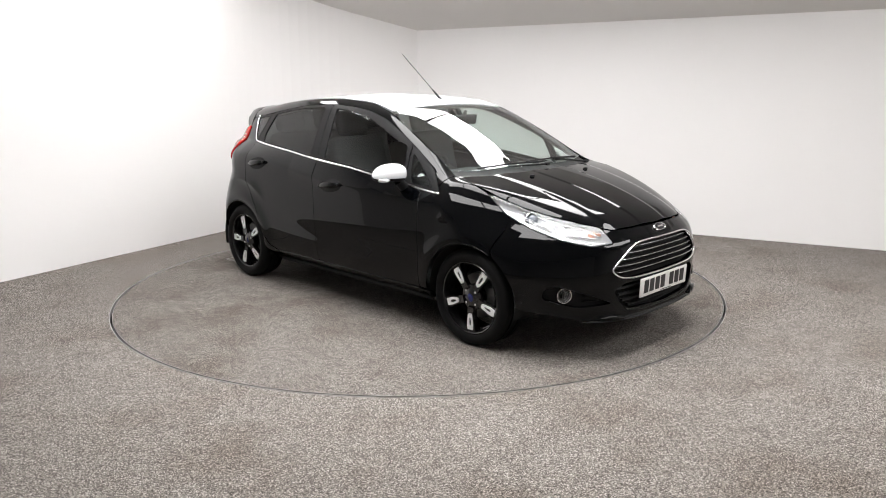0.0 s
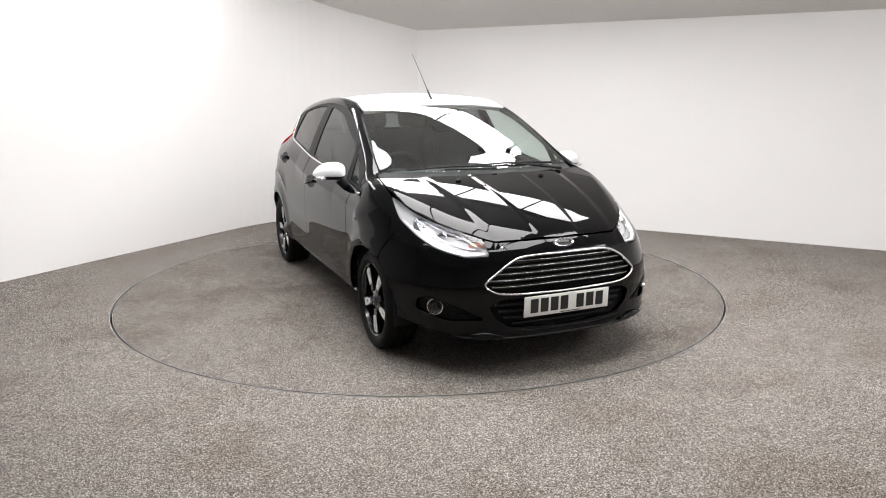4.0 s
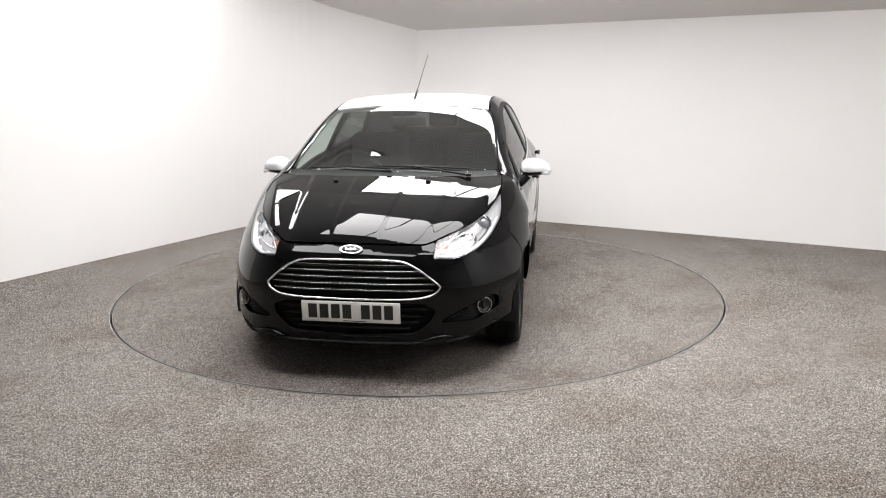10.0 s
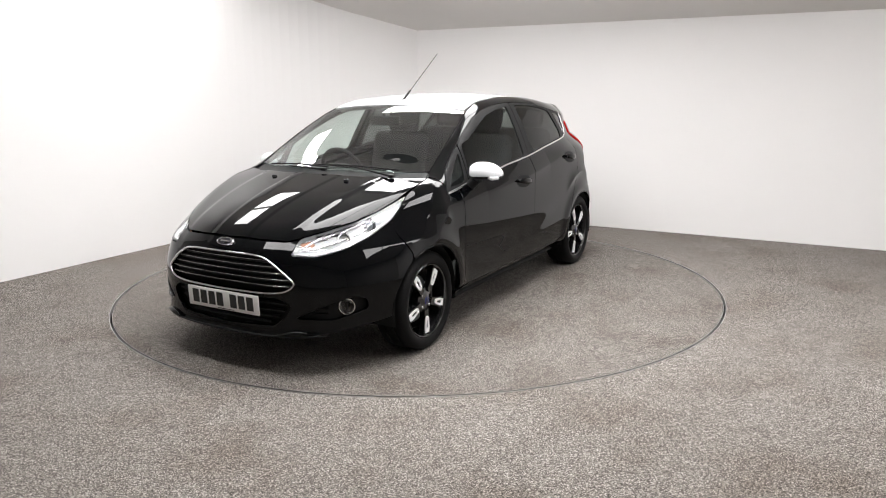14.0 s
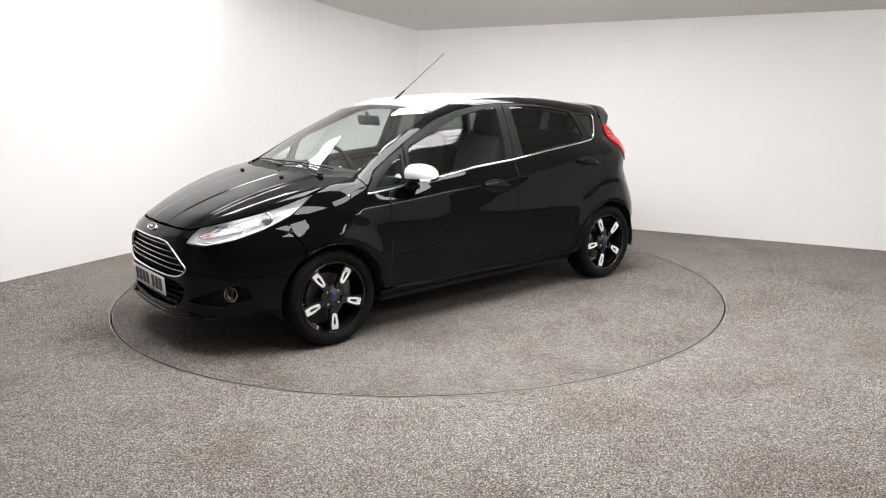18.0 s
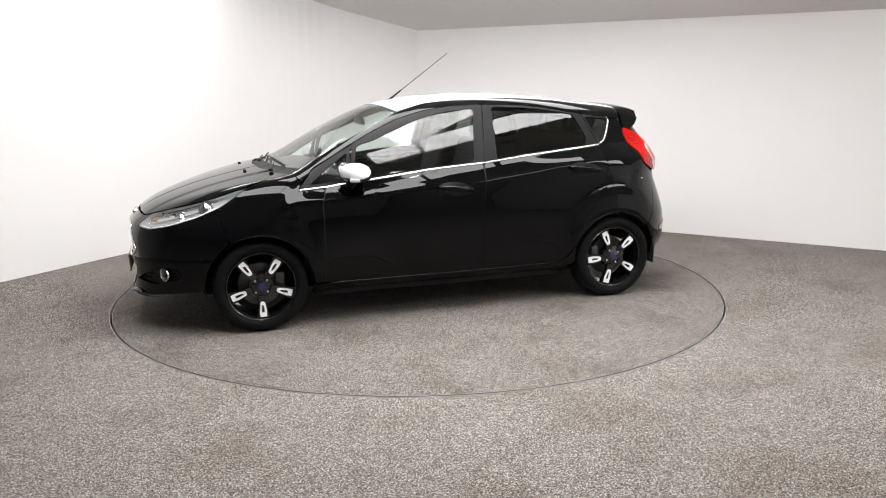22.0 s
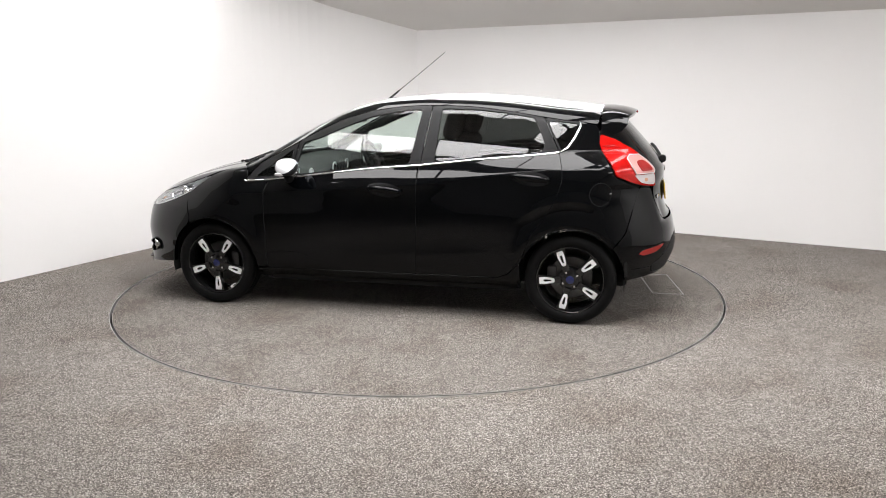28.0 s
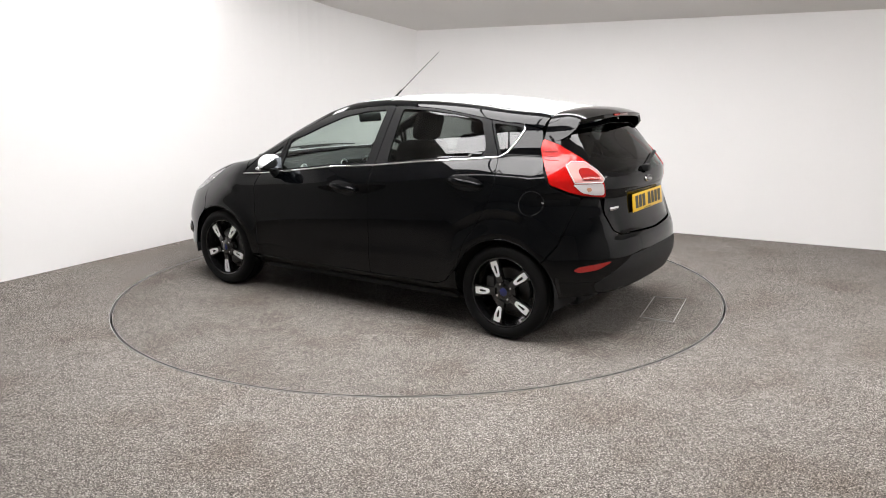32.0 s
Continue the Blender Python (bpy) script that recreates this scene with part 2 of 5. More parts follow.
for a, w in ((-0.72, 1.31), (0.425, 0.92), (1.375, 0.92)):
    ceiling_light(a, 1.10, w, 0.56, -19.8)
for a in (-0.325, 1.14):
    ceiling_light(a, -2.52, 1.43, 0.48)
for a in (-0.275, 0.575, 1.425):
    ceiling_light(a, -0.92, 0.82, 1.26)
ceiling_light(-2.42, 0.34, 0.36, 0.98, turn=10)
ceiling_light(-2.23, -0.72, 0.36, 0.98, turn=10)
# three unseen panels added as fill for the dim right side of the room
for b in (0.4, -0.6, -1.6):
    ceiling_light(5.2, b, 0.95, 0.95)
ceiling_light(1.87, -1.76, 0.40, 0.62, turn=-19)
ceiling_light(2.135, -1.0, 0.40, 0.88, turn=-19)
ceiling_light(2.48, 0.0, 0.40, 1.08, turn=-19)

# ---- the turntable ----
bm = bmesh.new()
pts = [(RADIUS * math.cos(2 * math.pi * k / 160), RADIUS * math.sin(2 * math.pi * k / 160)) for k in range(160)]
prism(bm, pts, -0.03, 0.0)
turntable = tagged(part("turntable", bm, SOILED, None, smooth=False), "round carpeted turntable with tyre marks under the car", "turntable")
bm = bmesh.new()
spin(bm, [(RADIUS + 0.001, -0.03), (RADIUS + 0.001, 0.001), (RADIUS + 0.003, 0.001), (RADIUS + 0.003, -0.03)], 160)
bmesh.ops.rotate(bm, verts=bm.verts, cent=(0, 0, 0), matrix=Matrix.Rotation(radians(90), 3, "X"))
part("edge_trim", bm, SEAM, turntable)
HATCH = [(-1.672, -0.575), (-1.881, -0.645), (-1.976, -0.050), (-1.757, -0.048)]
bm = bmesh.new()
for k in range(4):
    a, b = Vector(HATCH[k]), Vector(HATCH[(k + 1) % 4])
    d = (b - a).normalized() * 0.003
    o = Vector((-d.y, d.x))
    prism(bm, [tuple(a + o - d), tuple(a - o - d), tuple(b - o + d), tuple(b + o + d)], 0.0, 0.0025)
part("hatch_edging", bm, SEAM, turntable, "thin metal edging of a square hatch", smooth=False)


# ---- the car: one smooth skin, cut into panels ----
def curve(xs, ys):
    """A smooth monotone curve through a few points."""
    xs, ys = np.array(xs, float), np.array(ys, float)
    if xs[0] > xs[-1]:
        xs, ys = xs[::-1], ys[::-1]
    h = np.diff(xs)
    d = np.diff(ys) / h
    m = np.empty_like(xs)
    m[0], m[-1] = d[0], d[-1]
    w1, w2 = 2 * h[1:] + h[:-1], h[1:] + 2 * h[:-1]
    with np.errstate(all="ignore"):
        inner = (w1 + w2) / (w1 / d[:-1] + w2 / d[1:])
    m[1:-1] = np.where(d[:-1] * d[1:] > 0, inner, 0)

    def f(x):
        x = np.clip(x, xs[0], xs[-1])
        i = np.clip(np.searchsorted(xs, x) - 1, 0, len(h) - 1)
        t = (x - xs[i]) / h[i]
        return ys[i] * (1 + 2 * t) * (1 - t) ** 2 + ys[i + 1] * t * t * (3 - 2 * t) + h[i] * (m[i] * t * (1 - t) ** 2 - m[i + 1] * t * t * (1 - t))
    return f


def eased(xs, ys, spread):
    """A curve through the points with its slope evened out over a stretch."""
    f = curve(xs, ys)
    lo, hi = min(xs), max(xs)
    g = np.arange(lo - 4 * spread, hi + 4 * spread, 0.002)
    v = f(g)
    d = 0.02
    v = np.where(g < lo, f(np.array(lo)) + (g - lo) * (f(np.array(lo + d)) - f(np.array(lo))) / d, v)
    v = np.where(g > hi, f(np.array(hi)) + (g - hi) * (f(np.array(hi)) - f(np.array(hi - d))) / d, v)
    w = np.exp(-0.5 * (np.arange(-3 * spread, 3 * spread, 0.002) / spread) ** 2)
    v = np.convolve(v, w / w.sum(), mode="same")
    return lambda x: np.interp(np.clip(x, lo, hi), g, v)


crest = eased([2.2, 2.02, 1.93, 1.84, 1.72, 1.62, 1.52, 1.41, 1.29, 1.17, 1.13, 1.05, 0.98, 0.77, 0.55, 0.38, 0.24, 0.13, -0.08, -0.29, -0.5, -0.71, -0.92, -1.14, -1.35, -1.52, -1.95],
              [0.45, 0.683, 0.748, 0.791, 0.839, 0.873, 0.902, 0.929, 0.956, 0.981, 0.989, 1.026, 1.064, 1.183, 1.294, 1.366, 1.405, 1.428, 1.449, 1.459, 1.457, 1.447, 1.429, 1.402, 1.379, 1.355, 1.27], 0.028)
wrap = eased([2.0, 1.3, 0.96, 0.3, 0.0, -0.3], [0.15, 0.15, 0.25, 0.25, 0.1, 0.0], 0.1)
crown = eased([2.0, 1.65, 1.3, 0.96, 0.3, -0.3, -1.6], [0.16, 0.085, 0.03, 0.03, 0.08, 0.11, 0.12], 0.1)
flank = eased([2.0, 1.75, 1.5, 1.25, 0.8, 0.0, -0.7, -1.2, -1.45, -1.66, -1.9], [0.79, 0.835, 0.858, 0.864, 0.856, 0.856, 0.856, 0.853, 0.840, 0.816, 0.778], 0.09)
tuck = curve([0.1, 0.2, 0.25, 0.28, 0.36, 0.46, 0.6, 0.75, 0.9], [0.20, 0.125, 0.065, 0.03, 0.012, 0.004, 0.0, 0.004, 0.012])
shoulder = eased([2.0, 1.5, 1.1, 0.83, 0.5, 0.13, -0.24, -0.61, -0.98, -1.17, -1.6], [0.70, 0.76, 0.80, 0.812, 0.835, 0.863, 0.888, 0.931, 0.985, 1.0, 1.0], 0.13)
lean = eased([2.0, 0.5, -0.4, -0.9, -1.3, -1.7], [0.47, 0.47, 0.47, 0.30, 0.10, 0.05], 0.12)
haunch = eased([2.0, -0.4, -0.9, -1.3, -1.7], [0.0, 0.0, 0.08, 0.36, 0.52], 0.13)
nose = curve([0.1, 0.17, 0.2, 0.24, 0.3, 0.385, 0.5, 0.6, 0.665, 0.704, 0.745, 0.8, 0.95], [1.99, 2.035, 2.04, 2.026, 2.022, 2.022, 2.032, 2.038, 2.034, 2.006, 1.965, 1.9, 1.65])
stern = curve([0.1, 0.3, 0.45, 0.56, 0.615, 0.64, 0.66, 0.7, 0.76, 0.86, 0.91, 0.97, 1.02, 1.1, 1.2, 1.33, 1.5], [1.78, 1.86, 1.912, 1.905, 1.892, 1.885, 1.879, 1.865, 1.844, 1.813, 1.822, 1.818, 1.785, 1.72, 1.63, 1.505, 1.35])
belt = eased([0.985, 0.81, 0.50, 0.127, -0.244, -0.615, -0.988, -1.15, -1.3], [0.884, 0.894, 0.930, 0.977, 1.006, 1.046, 1.078, 1.094, 1.10], 0.13)
WB, HUB_Z, HUB_Y, ARCH = 1.2445, 0.292, 0.80, 0.336


def smax(a, b, k):
    h = np.maximum(k - np.abs(a - b), 0) / k
    return np.maximum(a, b) + h * h * k * 0.25


def soft(v, r):
    """A ramp from zero with a rounded start."""
    return 0.5 * (v + np.sqrt(v * v + r * r))


def ramp(v):
    v = np.clip(v, 0, 1)
    return v * v * (3 - 2 * v)


def bend(z):
    """How the rear quarter leans in above the wheel."""
    return 0.25 * soft(z - 0.82, 0.08) + 1.35 * soft(z - 0.945, 0.05)


def scoop(x):
    """Height of the lower door crease."""
    return 0.405 - 0.065 * x


def stern_round(z):
    """How strongly the tail curves forward towards its corners."""
    return 0.8 - 0.16 * ramp((1.0 - z) / 0.5)


def gate_step(y, z):
    """How far the tailgate stands back from the bumper."""
    return 0.026 * ramp((z - 0.62) / 0.035) * (1 - ramp((z - 0.72) / 0.15)) * (1 - ramp((np.abs(y) - 0.42) / 0.14))


def glasshouse(x, z):
    """The smooth, slightly barrelled surface of the side windows."""
    h = z - 1.15
    return 0.7227 - 0.0373 * x - 0.4926 * h - 0.0487 * x * x - 0.0295 * x * h - 0.2282 * h * h - 0.2 * np.maximum(-0.95 - x, 0) ** 2


def skin(x, y, z):
    """Below zero inside the body."""
    y = np.abs(y)
    up = soft(z - shoulder(x), 0.014)
    width = flank(x) - tuck(z) - lean(x) * up * (0.74 + 0.52 * up) - 0.012 * (1 - np.exp(-up / 0.055)) - haunch(x) * bend(z)
    # between the belt and the crease the side swells out to a fine ridge
    line, sill_h = shoulder(x), belt(x)
    over = soft(z - line, 0.008)
    plain = flank(x) - tuck(z) - haunch(x) * bend(z)
    inset = flank(x) - tuck(sill_h) - haunch(x) * bend(sill_h) - glasshouse(x, sill_h)
    tall = sill_h - line
    proud = np.clip(0.55 * tall - inset, 0.0, 0.016)
    u = over / tall
    lower = plain + proud * np.exp(-soft(line - z, 0.006) / 0.06) - 0.49 * over - (inset + proud - 0.49 * tall) * u ** 2.5
    m = ramp((z - sill_h) / 0.02 + 0.5)
    share = ramp((0.98 - x) / 0.3) * ramp((x + 1.78) / 0.25)
    width = width * (1 - share) + (lower * (1 - m) + glasshouse(x, z) * m) * share
    for sx in (WB, -WB):
        r = np.hypot(x - sx, z - HUB_Z)
        width = width + 0.014 * np.exp(-((r - 0.36) / 0.06) ** 2) + 0.017 * np.exp(-np.sqrt((r - 0.51) ** 2 + 0.007 ** 2) / 0.032) * ramp((z - 0.62) / 0.10) * (ramp((-0.86 - x) / 0.2) if sx < 0 else ramp((x - 0.98) / 0.16))
    # a scooped lower door over a soft crease that climbs towards the back
    fade = ramp((x + 0.95) / 0.35) * ramp((0.78 - x) / 0.5)
    low = z - scoop(x)
    width = width + fade * (0.004 * np.exp(-np.sqrt(low ** 2 + 0.006 ** 2) / 0.035) - 0.003 * np.exp(-((low - 0.09) / 0.075) ** 2))
    fin = np.clip((x - 0.95) * 10, 0, 1)
    # the bonnet steps up twice towards the middle
    ridge = (0.0035 * ramp((0.185 - 0.06 * (x - 1.2) - y) / 0.03) + 0.006 * ramp((0.475 - 0.12 * (x - 1.2) - y) / 0.05)) * fin
    top = crest(x + wrap(x) * y * y) - crown(x) * y * y + ridge
    high = ramp((z - 0.45) / 0.35)
    front = nose(z) - 1.05 * y ** 4 - 0.33 * high * y * y
    rear = stern(z) - stern_round(z) * y ** 4 - 0.1 * y * y - gate_step(y, z)
    f = smax(y - width, (z - top) * 0.9, 0.07)
    f = smax(f, (x - front) * 0.9, 0.06)
    f = smax(f, (-x - rear) * 0.9, 0.05)
    return f


def gradient(p):
    e = 0.003
    x, y, z = p[:, 0], p[:, 1], p[:, 2]
    g = np.stack([skin(x + e, y, z) - skin(x - e, y, z), skin(x, y + e, z) - skin(x, y - e, z), skin(x, y, z + e) - skin(x, y, z - e)], -1)
    return g / np.maximum(np.linalg.norm(g, axis=1, keepdims=True), 1e-9)


TILT = radians(42)


def flatten(mode, p):
    p = np.asarray(p, float)
    x, y, z = p[:, 0], p[:, 1], p[:, 2]
    if mode == "side":
        return np.stack([x, z], -1)
    if mode == "wing":
        return np.stack([x, -y * math.sin(TILT) + z * math.cos(TILT)], -1)
    if mode == "top":
        return np.stack([x, y], -1)
    if mode == "front":
        return np.stack([np.arctan2(y, x - 1.0), z], -1)
    return np.stack([np.arctan2(y, -x - 1.0), z], -1)


def rays(mode, q):
    u, v = q[:, 0], q[:, 1]
    o = np.zeros_like(u)
    if mode == "side":
        return np.stack([u, o, v], -1), np.stack([o, o + 1, o], -1), 1.1
    if mode == "wing":
        s, c = math.sin(TILT), math.cos(TILT)
        return np.stack([u, -v * s + o, v * c], -1), np.stack([o, o + c, o + s], -1), 1.7
    if mode == "top":
        return np.stack([u, v, o + 0.35], -1), np.stack([o, o, o + 1], -1), 1.3
    if mode == "front":
        return np.stack([o + 1.0, o, v], -1), np.stack([np.cos(u), np.sin(u), o], -1), 1.4
    return np.stack([o - 1.0, o, v], -1), np.stack([-np.cos(u), np.sin(u), o], -1), 1.4


def onto(mode, q):
    """Points of the skin, met from outside along the mode's direction."""
    o, d, far = rays(mode, np.asarray(q, float))
    t = np.full(len(o), far)
    done = np.zeros(len(o), bool)
    step = 0.02
    while t.min() > 0 and not done.all():
        p = o + d * (t - step)[:, None]
        inside = skin(p[:, 0], p[:, 1], p[:, 2]) < 0
        done |= inside
        t = np.where(done, t, t - step)
        if t[~done].size and t[~done].min() < step:
            break
    lo, hi = t - step, t.copy()
    for _ in range(18):
        mid = (lo + hi) / 2
        p = o + d * mid[:, None]
        inside = skin(p[:, 0], p[:, 1], p[:, 2]) < 0
        lo, hi = np.where(inside, mid, lo), np.where(inside, hi, mid)
    return o + d * ((lo + hi) / 2)[:, None]


def sid(*q):
    return [tuple(p) for p in onto("side", q)]


def top(*q):
    return [tuple(p) for p in onto("top", q)]


def resample(poly, step, closed=True):
    out = []
    n = len(poly)
    for i in range(n if closed else n - 1):
        a, b = np.array(poly[i]), np.array(poly[(i + 1) % n])
        k = max(1, int(np.ceil(np.linalg.norm(b - a) / step)))
        out += [a + (b - a) * j / k for j in range(k)]
    if not closed:
        out.append(np.array(poly[-1]))
    return np.array(out)


def rounded(poly, times=2):
    """Rounds an outline's corners a little."""
    p = np.array(poly, float)
    for _ in range(times):
        a, b = p, np.roll(p, -1, 0)
        L = np.linalg.norm(b - a, axis=1, keepdims=True)
        f = np.minimum(0.25, 0.012 / np.maximum(L, 1e-6))
        p = np.stack([a + (b - a) * f, b - (b - a) * f], 1).reshape(-1, p.shape[1])
    return p


def area(p):
    x, y = p[:, 0], p[:, 1]
    return 0.5 * np.sum(x * np.roll(y, -1) - np.roll(x, -1) * y)


def inset(p, d):
    s = 1 if area(p) > 0 else -1
    a, b = p - np.roll(p, 1, 0), np.roll(p, -1, 0) - p
    t = a / np.maximum(np.linalg.norm(a, axis=1, keepdims=True), 1e-9) + b / np.maximum(np.linalg.norm(b, axis=1, keepdims=True), 1e-9)
    t /= np.maximum(np.linalg.norm(t, axis=1, keepdims=True), 1e-9)
    return p + s * d * np.stack([-t[:, 1], t[:, 0]], -1)


def inside_poly(q, poly):
    x, y = q[:, 0], q[:, 1]
    c = np.zeros(len(q), bool)
    a, b = poly, np.roll(poly, -1, 0)
    for (x0, y0), (x1, y1) in zip(a, b):
        if y0 == y1:
            continue
        c ^= ((y0 > y) != (y1 > y)) & (x < (x1 - x0) * (y - y0) / (y1 - y0) + x0)
    return c


def near_poly(q, poly, d):
    best = np.full(len(q), 9.0)
    for v in poly:
        best = np.minimum(best, np.hypot(q[:, 0] - v[0], q[:, 1] - v[1]))
    return best < d


def panel(name, mode, outline, mat, parent, holes=(), label="", gap=0.002, lift=0.0, depth=0.014, res=0.03, flip=1, corner=1, creases=()):
    """A piece of the skin inside an outline (points on the skin), with turned-in edges and close rows along its creases. flip=-1: its mirror image."""
    poly = flatten(mode, outline)
    poly = rounded(poly, corner) if corner else poly
    poly = inset(resample(poly, res), gap)
    cut = [inset(resample(rounded(flatten(mode, h), 2), res), -gap) for h in holes]
    lo, hi = poly.min(0), poly.max(0)
    gx, gy = np.meshgrid(np.arange(lo[0] + res / 2, hi[0], res), np.arange(lo[1] + res / 2, hi[1], res))
    q = np.stack([gx.ravel(), gy.ravel()], -1)
    q = q[inside_poly(q, poly) & ~near_poly(q, poly, res * 0.55)]
    for h in cut:
        q = q[~inside_poly(q, h) & ~near_poly(q, h, res * 0.55)]
    loops = [poly] + cut
    rows, links = [], []
    for line in creases:
        mid = resample(flatten(mode, line), 0.016, False)
        along = np.gradient(mid, axis=0)
        along /= np.maximum(np.linalg.norm(along, axis=1, keepdims=True), 1e-9)
        side = np.stack([-along[:, 1], along[:, 0]], -1)
        q = q[~near_poly(q, mid, 0.026)]
        for off in (-0.02, -0.0135, -0.009, -0.0055, -0.0025, 0.0, 0.0025, 0.0055, 0.009, 0.0135, 0.02):
            r = mid + side * off
            ok = inside_poly(r, poly) & ~near_poly(r, poly, 0.008)
            for h in cut:
                ok &= ~inside_poly(r, h) & ~near_poly(r, h, 0.008)
            for i in range(len(r)):
                if ok[i]:
                    if i and ok[i - 1]:
                        links.append((len(rows) - 1, len(rows)))
                    rows.append(r[i:i + 1])
    pts = np.concatenate(loops + rows + [q])
    edges, base = [], 0
    for l in loops:
        edges += [(base + i, base + (i + 1) % len(l)) for i in range(len(l))]
        base += len(l)
    edges += [(base + i, base + j) for i, j in links]
    vs, _, fs, *_ = mathutils.geometry.delaunay_2d_cdt([Vector(p) for p in pts], edges, [], 0, 1e-6)
    vs = np.array([tuple(v) for v in vs])
    tri = np.array([f for f in fs if len(f) == 3])
    mid = vs[tri].mean(1)
    keep = inside_poly(mid, poly)
    for h in cut:
        keep &= ~inside_poly(mid, h)
    tri = tri[keep]
    P = onto(mode, vs)
    N = gradient(P)
    P = P + N * lift
    a, b, c = P[tri[:, 0]], P[tri[:, 1]], P[tri[:, 2]]
    wrong = (np.cross(b - a, c - a) * N[tri[:, 0]]).sum(1) < 0
    tri[wrong] = tri[wrong][:, ::-1]
    count = {}
    for f in tri:
        for i in range(3):
            e = (int(f[i]), int(f[(i + 1) % 3]))
            count[e] = count.get(e, 0) + 1
    rim = [e for e in count if (e[1], e[0]) not in count]
    faces = [tuple(int(i) for i in f) for f in tri]
    normals = [N[i] for f in faces for i in f]
    n0 = len(P)
    ids = sorted({i for e in rim for i in e})
    # the edge first rolls over, then turns in
    at = {i: n0 + k for k, i in enumerate(ids)}
    deep = {i: n0 + len(ids) + k for k, i in enumerate(ids)}
    extra = [P[i] - N[i] * min(0.0009, depth) for i in ids] + [P[i] - N[i] * depth for i in ids]
    verts = np.concatenate([P, np.array(extra)])
    for i, j in rim:
        e = P[j] - P[i]
        out = np.cross(e, N[i])
        out /= max(np.linalg.norm(out), 1e-9)
        mixn = N[i] + out
        mixn /= max(np.linalg.norm(mixn), 1e-9)
        faces.append((j, i, at[i], at[j]))
        normals += [N[j], N[i], mixn, mixn]
        faces.append((at[j], at[i], deep[i], deep[j]))
        normals += [out] * 4
    normals = np.array(normals)
    if flip < 0:
        verts = verts * (1, -1, 1)
        normals = normals * (1, -1, 1)
        k, turned = 0, []
        for f in faces:
            turned.append(normals[k:k + len(f)][::-1])
            k += len(f)
        faces = [f[::-1] for f in faces]
        normals = np.concatenate(turned)
    return link(name, verts, faces, mat, parent, label, True, [tuple(v) for v in normals])


def strip(name, mode, line, width, height, mat, parent, closed=False, label="", flip=1, lift=0.0, res=0.02, ends=True):
    """A rounded moulding that follows a line on the skin."""
    q = resample(flatten(mode, line), res, closed)
    P = onto(mode, q)
    N = gradient(P)
    if closed:
        T = np.roll(P, -1, 0) - np.roll(P, 1, 0)
    else:
        T = np.gradient(P, axis=0)
    B = np.cross(N, T)
    B /= np.linalg.norm(B, axis=1, keepdims=True)
    verts, faces = [], []
    prof = [(-0.5, -0.6), (-0.5, 0.3), (-0.38, 0.8), (-0.15, 1.0), (0.15, 1.0), (0.38, 0.8), (0.5, 0.3), (0.5, -0.6)]
    m = len(prof)
    n = len(P)
    for i in range(n):
        w = width
        if ends and not closed:
            w = width * min(1, 0.25 + 0.25 * min(i, n - 1 - i))
        for s, h in prof:
            verts.append((P[i] + B[i] * s * w + N[i] * (h * height + lift)) * (1, flip, 1))
    for i in range(n if closed else n - 1):
        for j in range(m - 1):
            a, b = i * m + j, ((i + 1) % n) * m + j
            faces.append((a, a + 1, b + 1, b) if flip > 0 else (b, b + 1, a + 1, a))
    if not closed:
        faces.append(tuple(range(m)))
        faces.append(tuple((n - 1) * m + j for j in range(m))[::-1])
    return link(name, verts, faces, mat, parent, label, True)


def both(fn, *a, **k):
    return [fn(*a, flip=s, **k) for s in (1, -1)]


def arch(cx, a0, a1, r=ARCH, n=18):
    return [(cx + r * math.cos(radians(a0 + (a1 - a0) * i / n)), HUB_Z + r * math.sin(radians(a0 + (a1 - a0) * i / n))) for i in range(n + 1)]


car = tagged(new("hatchback_car"), "glossy black five-door hatchback with white roof and mirrors on the turntable", "car")

# window lines, seen from the side
BELT = [(0.985, 0.884), (0.81, 0.894), (0.50, 0.930), (0.127, 0.977), (-0.244, 1.006), (-0.615, 1.046), (-0.988, 1.078), (-1.15, 1.094)]
RAIL = [(0.88, 1.012), (0.65, 1.135), (0.50, 1.212), (0.31, 1.298), (0.12, 1.35), (-0.07, 1.376), (-0.25, 1.386), (-0.44, 1.383), (-0.63, 1.372), (-0.82, 1.347), (-1.0, 1.318), (-1.16, 1.293)]
B_LINE = [(-0.304, 1.386), (-0.254, 1.006), (-0.242, 0.826), (-0.232, 0.407), (-0.228, 0.285)]
SHUT = [(-1.15, 1.094), (-1.175, 1.0), (-1.18, 0.93), (-1.14, 0.80), (-1.068, 0.685), (-0.995, 0.59), (-0.94, 0.44), (-0.85, 0.325), (-0.76, 0.287)]
KINK = [(-1.15, 1.094), (-1.20, 1.12), (-1.24, 1.18), (-1.275, 1.255), (-1.262, 1.285)]


def along_side(f, x0, x1, n=40):
    """A line on the flank whose height is f(x)."""
    return sid(*[(x0 + (x1 - x0) * i / n, float(f(x0 + (x1 - x0) * i / n))) for i in range(n + 1)])


SHOULDER = along_side(shoulder, 1.25, -1.5)
SCOOP = along_side(scoop, 0.75, -0.9)


